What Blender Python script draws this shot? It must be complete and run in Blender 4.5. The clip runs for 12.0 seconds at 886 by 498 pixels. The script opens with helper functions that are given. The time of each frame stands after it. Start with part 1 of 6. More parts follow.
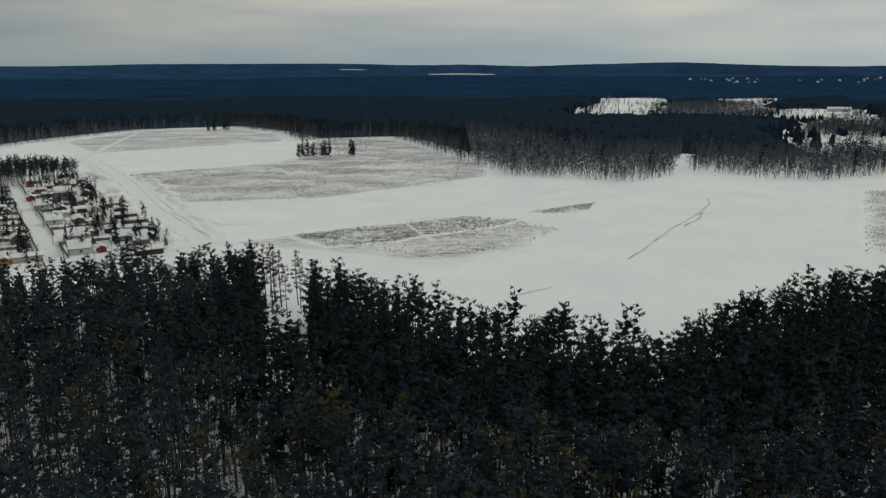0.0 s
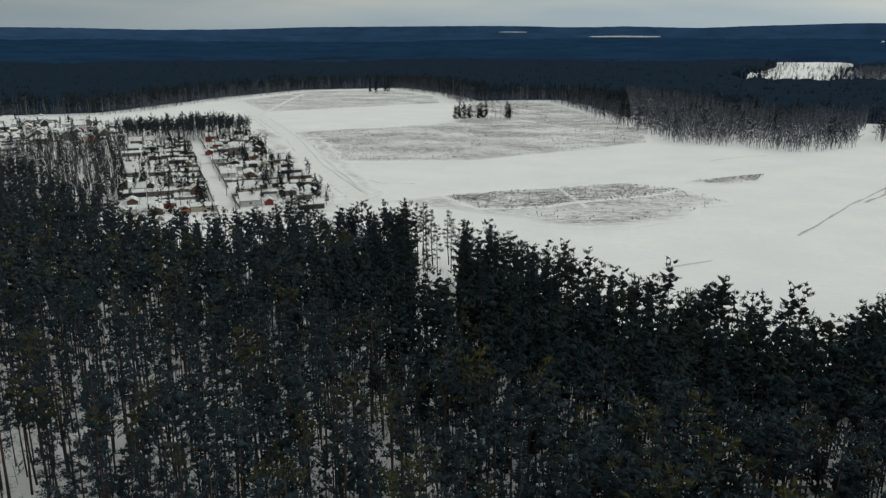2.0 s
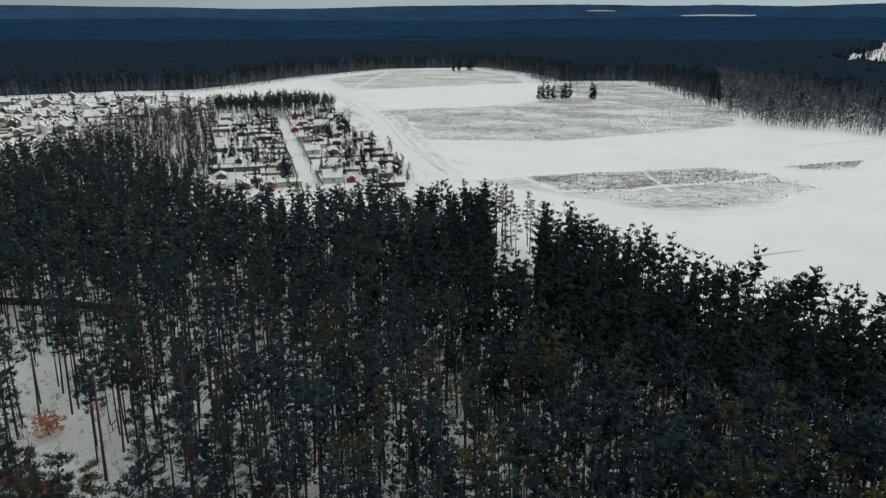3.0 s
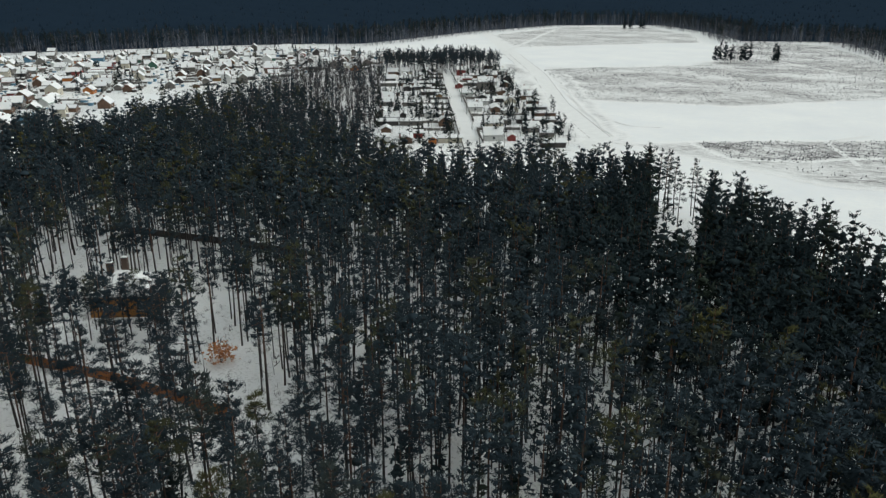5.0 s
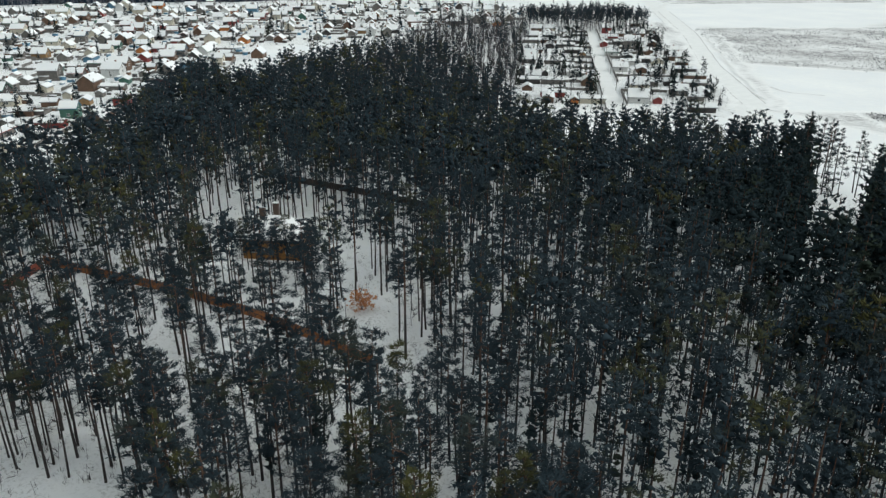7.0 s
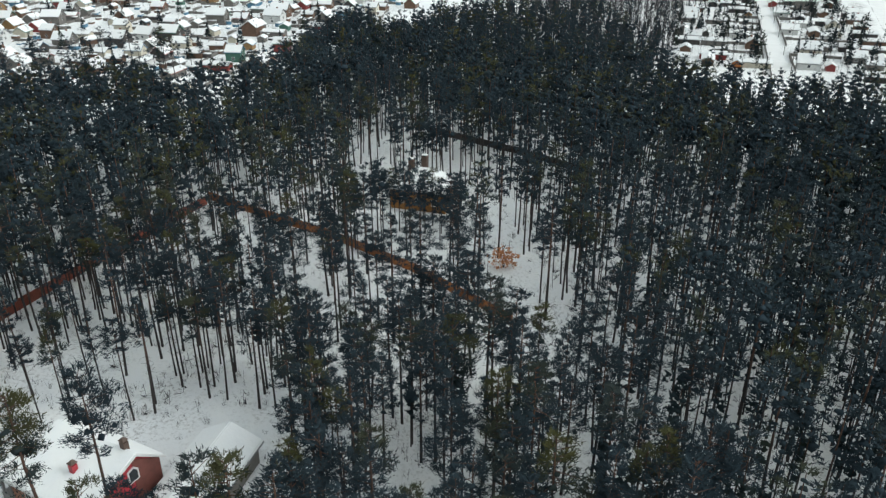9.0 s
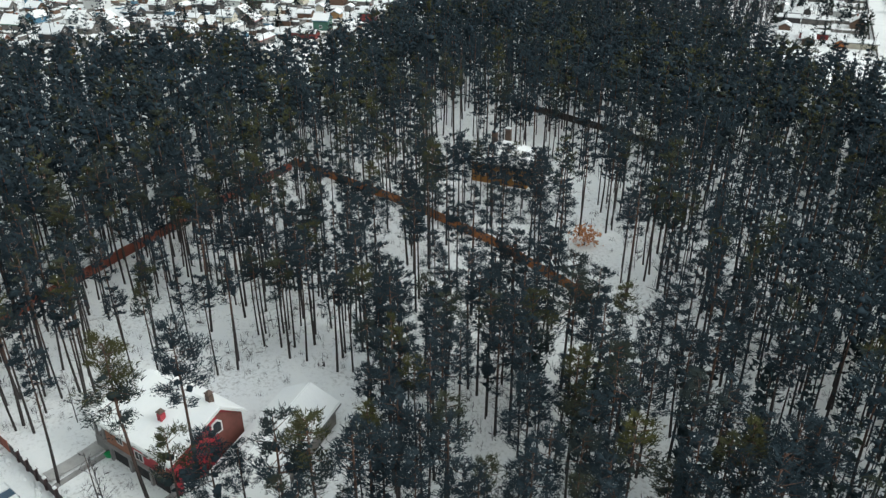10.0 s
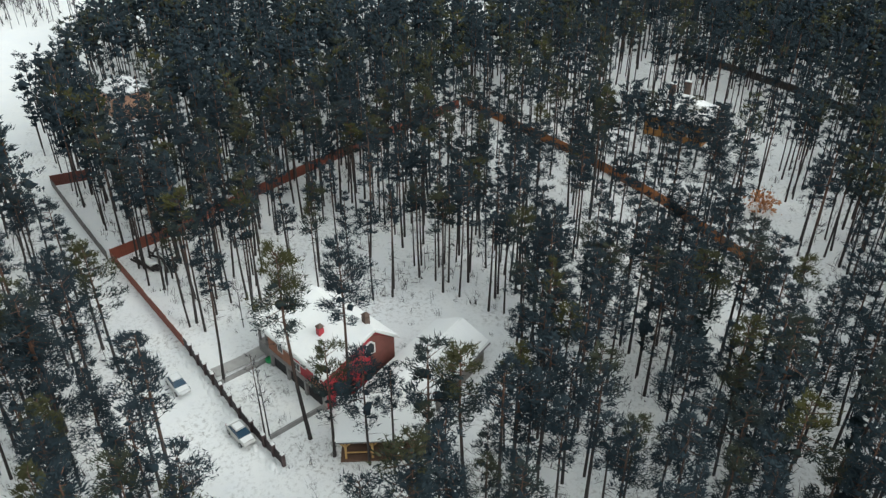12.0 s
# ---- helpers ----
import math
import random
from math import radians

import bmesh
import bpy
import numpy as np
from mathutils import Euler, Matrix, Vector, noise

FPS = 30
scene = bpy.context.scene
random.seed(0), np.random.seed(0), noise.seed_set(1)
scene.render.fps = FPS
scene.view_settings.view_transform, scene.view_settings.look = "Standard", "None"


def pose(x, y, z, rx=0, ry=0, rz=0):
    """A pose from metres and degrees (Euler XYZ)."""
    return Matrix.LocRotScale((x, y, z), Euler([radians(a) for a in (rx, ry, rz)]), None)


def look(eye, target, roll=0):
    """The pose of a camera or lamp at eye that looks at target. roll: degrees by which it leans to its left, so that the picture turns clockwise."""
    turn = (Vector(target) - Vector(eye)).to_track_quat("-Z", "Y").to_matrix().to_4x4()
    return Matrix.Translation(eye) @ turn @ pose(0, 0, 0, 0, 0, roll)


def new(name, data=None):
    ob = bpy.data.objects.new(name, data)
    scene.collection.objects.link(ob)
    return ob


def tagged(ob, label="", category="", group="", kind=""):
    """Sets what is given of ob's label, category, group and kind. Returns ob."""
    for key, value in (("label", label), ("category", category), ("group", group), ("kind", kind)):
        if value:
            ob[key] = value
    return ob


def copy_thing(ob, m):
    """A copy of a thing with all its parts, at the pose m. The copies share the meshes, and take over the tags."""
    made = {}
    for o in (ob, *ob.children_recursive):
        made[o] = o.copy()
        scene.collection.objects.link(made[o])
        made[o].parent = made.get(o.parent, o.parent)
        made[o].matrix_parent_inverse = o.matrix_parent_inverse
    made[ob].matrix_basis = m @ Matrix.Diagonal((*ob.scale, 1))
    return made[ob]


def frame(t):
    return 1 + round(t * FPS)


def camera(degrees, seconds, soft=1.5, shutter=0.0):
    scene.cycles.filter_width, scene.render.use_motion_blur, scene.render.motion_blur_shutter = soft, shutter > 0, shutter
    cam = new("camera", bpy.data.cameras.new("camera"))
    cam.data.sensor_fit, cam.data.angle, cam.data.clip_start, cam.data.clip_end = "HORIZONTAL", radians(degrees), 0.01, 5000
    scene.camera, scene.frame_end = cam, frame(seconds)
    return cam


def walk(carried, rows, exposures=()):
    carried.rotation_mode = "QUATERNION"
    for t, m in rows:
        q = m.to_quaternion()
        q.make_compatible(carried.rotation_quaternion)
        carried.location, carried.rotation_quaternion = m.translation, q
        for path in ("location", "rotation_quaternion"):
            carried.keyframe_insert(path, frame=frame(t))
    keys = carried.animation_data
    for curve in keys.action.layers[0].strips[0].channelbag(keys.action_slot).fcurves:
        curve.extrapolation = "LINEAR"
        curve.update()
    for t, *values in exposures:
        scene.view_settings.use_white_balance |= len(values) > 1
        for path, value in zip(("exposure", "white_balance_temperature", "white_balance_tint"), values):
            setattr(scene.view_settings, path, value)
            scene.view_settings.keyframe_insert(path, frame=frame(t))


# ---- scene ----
cam = camera(59.6, 12.0, soft=1.35)
# seconds, x, y, z, yaw, pitch: a drone that turns to its left almost on the spot and tips down
ROWS = [
    (0.0, 0.0, 0.0, 66.0, 0.0, -12.46), (0.5, -0.04, 0.27, 65.83, 2.54, -13.06), (1.0, -0.12, 0.49, 65.66, 5.18, -13.69),
    (1.5, -0.17, 0.66, 65.49, 8.28, -14.36), (2.0, -0.19, 0.76, 65.34, 11.44, -15.07), (2.5, -0.22, 0.82, 65.25, 14.59, -15.79),
    (3.0, -0.24, 0.92, 65.2, 17.48, -16.51), (5.0, -0.45, 0.98, 65.4, 29.44, -19.55), (5.5, -0.9, 0.76, 65.5, 31.93, -20.34),
    (6.0, -1.46, 0.39, 65.59, 34.21, -21.1), (6.5, -2.03, 0.01, 65.69, 36.78, -21.88), (7.0, -2.55, -0.36, 65.8, 39.44, -22.66),
    (9.0, -4.47, -2.1, 66.25, 50.01, -25.91), (9.5, -5.02, -2.52, 66.0, 52.99, -26.81), (10.0, -5.56, -2.93, 65.6, 56.02, -27.74),
    (10.5, -6.06, -3.31, 65.15, 59.17, -28.64), (11.0, -6.51, -3.64, 64.72, 62.37, -29.57), (11.5, -6.93, -3.98, 64.31, 65.44, -30.51),
    (12.0, -7.38, -4.33, 63.85, 68.38, -31.43),
]
walk(cam, [(t, pose(x, y, z, 90 + pitch, 0, yaw)) for t, x, y, z, yaw, pitch in ROWS],
     exposures=[(0.0, -0.36, 6420, 8), (3.0, 0.03, 6310, 8), (5.5, 0.22, 6170, 8), (9.0, 0.6, 6010, 7), (12.0, 0.71, 6130, 8)])

# ---- sky and sun: a closed winter overcast ----
world = bpy.data.worlds.new("world")
scene.world = world
world.use_nodes = True
wn, wl = world.node_tree.nodes, world.node_tree.links
wn.clear()
out = wn.new("ShaderNodeOutputWorld")
bg = wn.new("ShaderNodeBackground")
sky = wn.new("ShaderNodeTexSky")
sky.sky_type, sky.sun_disc = "NISHITA", False
sky.sun_elevation, sky.sun_rotation = radians(33), radians(49)
sky.air_density, sky.dust_density, sky.ozone_density = 1.0, 3.0, 1.0
skyscale = wn.new("ShaderNodeMix")
skyscale.data_type, skyscale.blend_type = "RGBA", "MULTIPLY"
skyscale.inputs[0].default_value = 1.0
skyscale.inputs[7].default_value = (0.1, 0.1, 0.1, 1)
wl.new(sky.outputs[0], skyscale.inputs[6])
coord = wn.new("ShaderNodeTexCoord")
squash = wn.new("ShaderNodeMapping")
squash.inputs["Scale"].default_value = (1.0, 1.0, 7.0)
wl.new(coord.outputs["Generated"], squash.inputs["Vector"])
cloud = wn.new("ShaderNodeTexNoise")
cloud.inputs["Scale"].default_value, cloud.inputs["Detail"].default_value, cloud.inputs["Roughness"].default_value = 2.2, 5, 0.5
wl.new(squash.outputs[0], cloud.inputs["Vector"])
tone = wn.new("ShaderNodeValToRGB")
tone.color_ramp.elements[0].position, tone.color_ramp.elements[0].color = 0.38, (0.33, 0.385, 0.41, 1)
tone.color_ramp.elements[1].position, tone.color_ramp.elements[1].color = 0.62, (0.6, 0.58, 0.51, 1)
wl.new(cloud.outputs["Fac"], tone.inputs[0])
veil = wn.new("ShaderNodeMix")
veil.data_type = "RGBA"
veil.inputs[0].default_value = 0.93
wl.new(skyscale.outputs[2], veil.inputs[6])
# an overcast is brighter overhead than at the rim
up = wn.new("ShaderNodeSeparateXYZ")
wl.new(coord.outputs["Generated"], up.inputs[0])
lift = wn.new("ShaderNodeMapRange")
lift.inputs["From Min"].default_value, lift.inputs["From Max"].default_value = 0.02, 0.9
lift.inputs["To Min"].default_value, lift.inputs["To Max"].default_value = 0.82, 1.75
wl.new(up.outputs["Z"], lift.inputs["Value"])
dome = wn.new("ShaderNodeVectorMath")
dome.operation = "SCALE"
# a cold band of clear air over the horizon
band = wn.new("ShaderNodeMapRange")
band.inputs["From Min"].default_value, band.inputs["From Max"].default_value = 0.01, 0.09
band.inputs["To Min"].default_value, band.inputs["To Max"].default_value = 0.75, 0.0
wl.new(up.outputs["Z"], band.inputs["Value"])
rim = wn.new("ShaderNodeMix")
rim.data_type = "RGBA"
rim.inputs[7].default_value = (0.36, 0.45, 0.5, 1)
wl.new(band.outputs[0], rim.inputs[0])
wl.new(tone.outputs[0], rim.inputs[6])
wl.new(rim.outputs[2], dome.inputs[0])
wl.new(lift.outputs[0], dome.inputs["Scale"])
# and brighter on the side where the sun stands behind the cloud
sunward = wn.new("ShaderNodeVectorMath")
sunward.operation = "DOT_PRODUCT"
sunward.inputs[1].default_value = (0.76, 0.65, 0.0)
wl.new(coord.outputs["Generated"], sunward.inputs[0])
side = wn.new("ShaderNodeMapRange")
side.inputs["From Min"].default_value, side.inputs["From Max"].default_value = -1.0, 1.0
side.inputs["To Min"].default_value, side.inputs["To Max"].default_value = 0.36, 1.5
wl.new(sunward.outputs["Value"], side.inputs["Value"])
glow = wn.new("ShaderNodeVectorMath")
glow.operation = "SCALE"
wl.new(dome.outputs[0], glow.inputs[0])
wl.new(side.outputs[0], glow.inputs["Scale"])
wl.new(glow.outputs[0], veil.inputs[7])
wl.new(veil.outputs[2], bg.inputs["Color"])
bg.inputs["Strength"].default_value = 1.0
wl.new(bg.outputs[0], out.inputs[0])

sun_data = bpy.data.lights.new("sun", "SUN")
sun_data.energy, sun_data.angle, sun_data.color = 1.0, radians(20), (1.0, 0.96, 0.9)
sun = new("sun", sun_data)
sun.matrix_world = look((0, 0, 200), (-140, -120, 80))


# ---- materials ----
def material(name):
    m = bpy.data.materials.new(name)
    m.use_nodes = True
    return m, m.node_tree.nodes, m.node_tree.links, m.node_tree.nodes["Principled BSDF"]


def mix(nodes, links, fac, a, b, how="MIX"):
    """A colour mix; fac, a and b are sockets or values."""
    n = nodes.new("ShaderNodeMix")
    n.data_type, n.blend_type = "RGBA", how
    for slot, value in ((0, fac), (6, a), (7, b)):
        if hasattr(value, "is_output"):
            links.new(value, n.inputs[slot])
        else:
            n.inputs[slot].default_value = value if slot == 0 else (*value, 1)
    return n.outputs[2]


def noise_of(nodes, links, scale, detail=3, rough=0.55, stretch=None, source="Position"):
    n = nodes.new("ShaderNodeTexNoise")
    n.inputs["Scale"].default_value, n.inputs["Detail"].default_value, n.inputs["Roughness"].default_value = scale, detail, rough
    g = nodes.new("ShaderNodeNewGeometry") if source == "Position" else nodes.new("ShaderNodeTexCoord")
    v = g.outputs[source]
    if stretch:
        mp = nodes.new("ShaderNodeMapping")
        mp.inputs["Scale"].default_value = stretch
        links.new(v, mp.inputs["Vector"])
        v = mp.outputs[0]
    links.new(v, n.inputs["Vector"])
    return n.outputs["Fac"]


def ramp(nodes, links, fac, lo, hi, a=0.0, b=1.0):
    n = nodes.new("ShaderNodeMapRange")
    n.inputs["From Min"].default_value, n.inputs["From Max"].default_value = lo, hi
    n.inputs["To Min"].default_value, n.inputs["To Max"].default_value = a, b
    links.new(fac, n.inputs["Value"])
    return n.outputs[0]


def bump(nodes, links, shader, height, strength=0.3, distance=0.1):
    n = nodes.new("ShaderNodeBump")
    n.inputs["Strength"].default_value, n.inputs["Distance"].default_value = strength, distance
    links.new(height, n.inputs["Height"])
    links.new(n.outputs[0], shader.inputs["Normal"])


def plain(name, colour, rough=0.7, scale=1.2, vary=0.35, metal=0.0, fine=9.0, relief=0.15):
    """A worn, slightly mottled surface of one base colour."""
    m, n, l, s = material(name)
    a = noise_of(n, l, scale, 4)
    b = noise_of(n, l, fine, 2)
    dark = tuple(c * (1 - vary) for c in colour)
    c = mix(n, l, ramp(n, l, a, 0.3, 0.7), dark, colour)
    c = mix(n, l, ramp(n, l, b, 0.55, 0.8, 0, 0.35), c, tuple(c * 0.6 for c in colour))
    info = n.new("ShaderNodeObjectInfo")
    c = mix(n, l, ramp(n, l, info.outputs["Random"], 0, 1, 0, 0.25), c, tuple(c * 0.65 for c in colour))
    l.new(c, s.inputs["Base Color"])
    s.inputs["Roughness"].default_value, s.inputs["Metallic"].default_value = rough, metal
    bump(n, l, s, b, relief, 0.03)
    return m


def snow_material(name, litter, patchy=0.42):
    """Snow, faintly drifted; litter: how much bark, twigs and stalks lie on it."""
    m, n, l, s = material(name)
    big = noise_of(n, l, 0.03, 4)
    drift = noise_of(n, l, 0.35, 4, 0.6)
    speck = noise_of(n, l, 1.7, 5, 0.75)
    c = mix(n, l, ramp(n, l, big, 0.3, 0.7), (0.74, 0.75, 0.75), (0.83, 0.83, 0.8))
    c = mix(n, l, ramp(n, l, drift, 0.35, 0.7, 0.0, 0.5), c, (0.72, 0.74, 0.76))
    if litter:
        some = n.new("ShaderNodeMath")
        some.operation = "MULTIPLY"
        l.new(ramp(n, l, speck, 0.5, 0.7, 0.0, litter), some.inputs[0])
        l.new(ramp(n, l, noise_of(n, l, 0.09, 4, 0.65), patchy, patchy + 0.2, 0.05, 1.0), some.inputs[1])
        c = mix(n, l, some.outputs[0], c, (0.12, 0.105, 0.08))
    l.new(c, s.inputs["Base Color"])
    s.inputs["Roughness"].default_value = 0.9
    s.inputs["Specular IOR Level"].default_value = 0.05
    bump(n, l, s, drift, 0.35, 0.4)
    return m


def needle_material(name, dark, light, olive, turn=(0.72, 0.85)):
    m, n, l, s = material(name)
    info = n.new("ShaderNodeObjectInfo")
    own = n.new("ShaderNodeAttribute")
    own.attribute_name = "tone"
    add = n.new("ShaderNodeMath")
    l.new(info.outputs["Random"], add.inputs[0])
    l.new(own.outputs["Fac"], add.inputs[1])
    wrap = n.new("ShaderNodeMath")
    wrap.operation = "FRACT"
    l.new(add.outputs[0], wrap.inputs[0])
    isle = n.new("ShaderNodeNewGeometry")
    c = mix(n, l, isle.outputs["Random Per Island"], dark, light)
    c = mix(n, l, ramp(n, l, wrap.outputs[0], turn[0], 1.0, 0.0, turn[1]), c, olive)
    l.new(c, s.inputs["Base Color"])
    # needles stand every way within one spray, so a spray shades softer than a flat leaf
    soft = n.new("ShaderNodeVectorMath")
    soft.operation = "MULTIPLY_ADD"
    soft.inputs[1].default_value, soft.inputs[2].default_value = (0.3, 0.3, 0.3), (0, 0, 0.55)
    l.new(isle.outputs["Normal"], soft.inputs[0])
    unit = n.new("ShaderNodeVectorMath")
    unit.operation = "NORMALIZE"
    l.new(soft.outputs[0], unit.inputs[0])
    l.new(unit.outputs[0], s.inputs["Normal"])
    s.inputs["Roughness"].default_value = 0.9
    s.inputs["Specular IOR Level"].default_value = 0.0
    return m


def bark_material(name, low, high, z0, z1):
    """Bark that turns from low to high colour between two heights over the ground."""
    m, n, l, s = material(name)
    g = n.new("ShaderNodeNewGeometry")
    sep = n.new("ShaderNodeSeparateXYZ")
    l.new(g.outputs["Position"], sep.inputs[0])
    c = mix(n, l, ramp(n, l, sep.outputs["Z"], z0, z1), low, high)
    grain = noise_of(n, l, 5.0, 4, 0.7, (1, 1, 0.25))
    c = mix(n, l, ramp(n, l, grain, 0.45, 0.7, 0, 0.7), c, tuple(v * 0.35 for v in low))
    info = n.new("ShaderNodeObjectInfo")
    c = mix(n, l, ramp(n, l, info.outputs["Random"], 0.0, 1.0, 0.0, 0.6), c, tuple(v * 0.6 for v in low))
    l.new(c, s.inputs["Base Color"])
    s.inputs["Roughness"].default_value = 0.9
    bump(n, l, s, grain, 0.6, 0.05)
    return m


def grass_material(name, density):
    """Dry stalks standing out of thin snow, thinning towards the edge of the patch."""
    m, n, l, s = material(name)
    edge = n.new("ShaderNodeAttribute")
    edge.attribute_name = "cover"
    rows = noise_of(n, l, 0.3, 6, 0.75, (0.6, 1.3, 1))
    fine = noise_of(n, l, 2.2, 6, 0.8)
    patch = noise_of(n, l, 0.022, 3, 0.55, (0.8, 1.5, 1))
    mul = n.new("ShaderNodeMath")
    mul.operation = "MULTIPLY"
    l.new(ramp(n, l, patch, 0.36, 0.62, 0.35, 1.3), mul.inputs[0])
    l.new(edge.outputs["Fac"], mul.inputs[1])
    sm = n.new("ShaderNodeMath")
    sm.operation = "ADD"
    l.new(ramp(n, l, rows, 0.3, 0.7), sm.inputs[0])
    l.new(ramp(n, l, fine, 0.3, 0.7), sm.inputs[1])
    prod = n.new("ShaderNodeMath")
    prod.operation = "MULTIPLY"
    l.new(ramp(n, l, sm.outputs[0], 0.75, 1.25, 0.08, density), prod.inputs[0])
    l.new(mul.outputs[0], prod.inputs[1])
    c = mix(n, l, prod.outputs[0], (0.8, 0.8, 0.785), (0.115, 0.108, 0.108))
    l.new(c, s.inputs["Base Color"])
    s.inputs["Roughness"].default_value = 0.9
    bump(n, l, s, fine, 0.5, 0.3)
    return m


SNOW = snow_material("field_snow", 0.12)
FOREST_SNOW = snow_material("forest_snow", 0.9)
GARDEN_SNOW = snow_material("garden_snow", 1.0, 0.3)
ROOF_SNOW = snow_material("roof_snow", 0.06)
ROAD_SNOW = plain("packed_snow", (0.78, 0.78, 0.76), 0.6, 0.25, 0.1, fine=1.5)
RUT = plain("rutted_snow", (0.64, 0.62, 0.61), 0.8, 0.25, 0.5, fine=2.0)
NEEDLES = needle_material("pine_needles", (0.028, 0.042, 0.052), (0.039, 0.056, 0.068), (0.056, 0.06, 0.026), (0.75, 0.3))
# upper boughs: light on some crown tops is put in as olive needle colour
LIT_TOPS = needle_material("lit_top_needles", (0.029, 0.042, 0.050), (0.040, 0.055, 0.064), (0.082, 0.078, 0.026), (0.68, 0.85))
# spruce, and also field-side pines whose backlit shade is put into the colour
SPRUCE_AND_SHADE = needle_material("spruce_and_shaded_pine_needles", (0.019, 0.029, 0.033), (0.028, 0.041, 0.045), (0.036, 0.046, 0.03))
BARK = bark_material("pine_bark", (0.045, 0.038, 0.036), (0.16, 0.08, 0.05), 7, 14)
BIRCH = plain("birch_bark", (0.24, 0.24, 0.26), 0.8, 1.5, 0.5, fine=6)
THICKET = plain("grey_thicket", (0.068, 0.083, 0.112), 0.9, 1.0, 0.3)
TWIG = plain("bare_twigs", (0.085, 0.08, 0.085), 0.9, 1.0, 0.4)
# far needles with the blue of distant haze put into their colour
FAR_HAZED = needle_material("hazed_far_needles", (0.012, 0.022, 0.036), (0.018, 0.031, 0.048), (0.024, 0.03, 0.038))
GRASS = grass_material("dry_meadow", 0.74)
GRASS_THICK = grass_material("thick_dry_meadow", 1.35)


# ---- building helpers ----
def part(name, bm, mat, parent=None, label=""):
    """Links a bmesh as one mesh object under its thing."""
    mesh = bpy.data.meshes.new(name)
    bm.to_mesh(mesh)
    bm.free()
    mesh.materials.append(mat)
    ob = new(name, mesh)
    ob.parent = parent
    if label:
        tagged(ob, label)
    return ob


def mesh_of(name, verts, faces, mats, index=None, tone=None, key="tone"):
    """A triangle or quad mesh from arrays, with an optional number for each vertex."""
    mesh = bpy.data.meshes.new(name)
    k = faces.shape[1]
    mesh.vertices.add(len(verts))
    mesh.vertices.foreach_set("co", np.ascontiguousarray(verts, np.float32).ravel())
    mesh.loops.add(faces.size)
    mesh.loops.foreach_set("vertex_index", np.ascontiguousarray(faces, np.int32).ravel())
    mesh.polygons.add(len(faces))
    mesh.polygons.foreach_set("loop_start", np.arange(0, faces.size, k, dtype=np.int32))
    for m in mats:
        mesh.materials.append(m)
    if index is not None:
        mesh.polygons.foreach_set("material_index", np.ascontiguousarray(index, np.int32))
    if tone is not None:
        at = mesh.attributes.new(key, "FLOAT", "POINT")
        at.data.foreach_set("value", np.ascontiguousarray(tone, np.float32))
    mesh.update(calc_edges=True)
    return mesh


def inside(poly, x, y):
    """Which of the places lie inside the outline."""
    poly = np.asarray(poly, float)
    hit = np.zeros(x.shape, bool)
    for (x0, y0), (x1, y1) in zip(poly, np.roll(poly, -1, 0)):
        cross = (y0 > y) != (y1 > y)
        hit ^= cross & (x < (x1 - x0) * (y - y0) / np.where(y1 == y0, 1e-9, y1 - y0) + x0)
    return hit


def gap_to(poly, x, y):
    """Distance of the places from the outline."""
    poly = np.asarray(poly, float)
    best = np.full(x.shape, 1e9)
    for a, b in zip(poly, np.roll(poly, -1, 0)):
        d = b - a
        s = np.clip(((x - a[0]) * d[0] + (y - a[1]) * d[1]) / max(d @ d, 1e-9), 0, 1)
        best = np.minimum(best, np.hypot(x - a[0] - s * d[0], y - a[1] - s * d[1]))
    return best


def ripple(x, y, scale, seed=0.0):
    """Smooth uneven numbers about 0, for outlines and relief."""
    u, v = x / scale + seed, y / scale - seed * 1.7
    return (np.sin(u * 1.7 + 1.3 * np.sin(v * 1.1)) + np.sin(v * 2.3 + 1.7 * np.sin(u * 0.9 + 2)) + 0.6 * np.sin(3.1 * u - 2.7 * v)) / 2.6


# ---- the ground: one sheet to the horizon, level in the valley and rising to low hills ----
def land(x, y):
    r = np.hypot(x, y)
    az = np.arctan2(x, y)
    rise = np.clip((r - 2200) / 2600, 0, 1) ** 1.4
    crest = 62 + 10 * np.sin(az * 5.0 + 0.6) + 7 * np.sin(az * 11 + 2)
    swell = np.clip((r - 1100) / 900, 0, 1) * 5 * ripple(x, y, 260)
    return rise * crest + swell


def polar_sheet(radii, angles, height):
    r, a = np.meshgrid(radii, angles, indexing="ij")
    x, y = r * np.sin(a), r * np.cos(a)
    z = height(x, y)
    v = np.stack([x, y, z], -1).reshape(-1, 3)
    n, m = r.shape
    i, j = np.meshgrid(np.arange(n - 1), np.arange(m - 1), indexing="ij")
    q = np.stack([i * m + j, (i + 1) * m + j, (i + 1) * m + j + 1, i * m + j + 1], -1).reshape(-1, 4)
    return v, q


rings = np.concatenate([np.linspace(0.5, 400, 60), np.geomspace(410, 4900, 90)])
gv, gq = polar_sheet(rings, np.linspace(-math.pi, math.pi, 241), land)
tagged(new("ground", mesh_of("ground", gv, gq[:, ::-1], [SNOW])), "white snow-covered level ground rising to low hills", "ground", kind="structure")


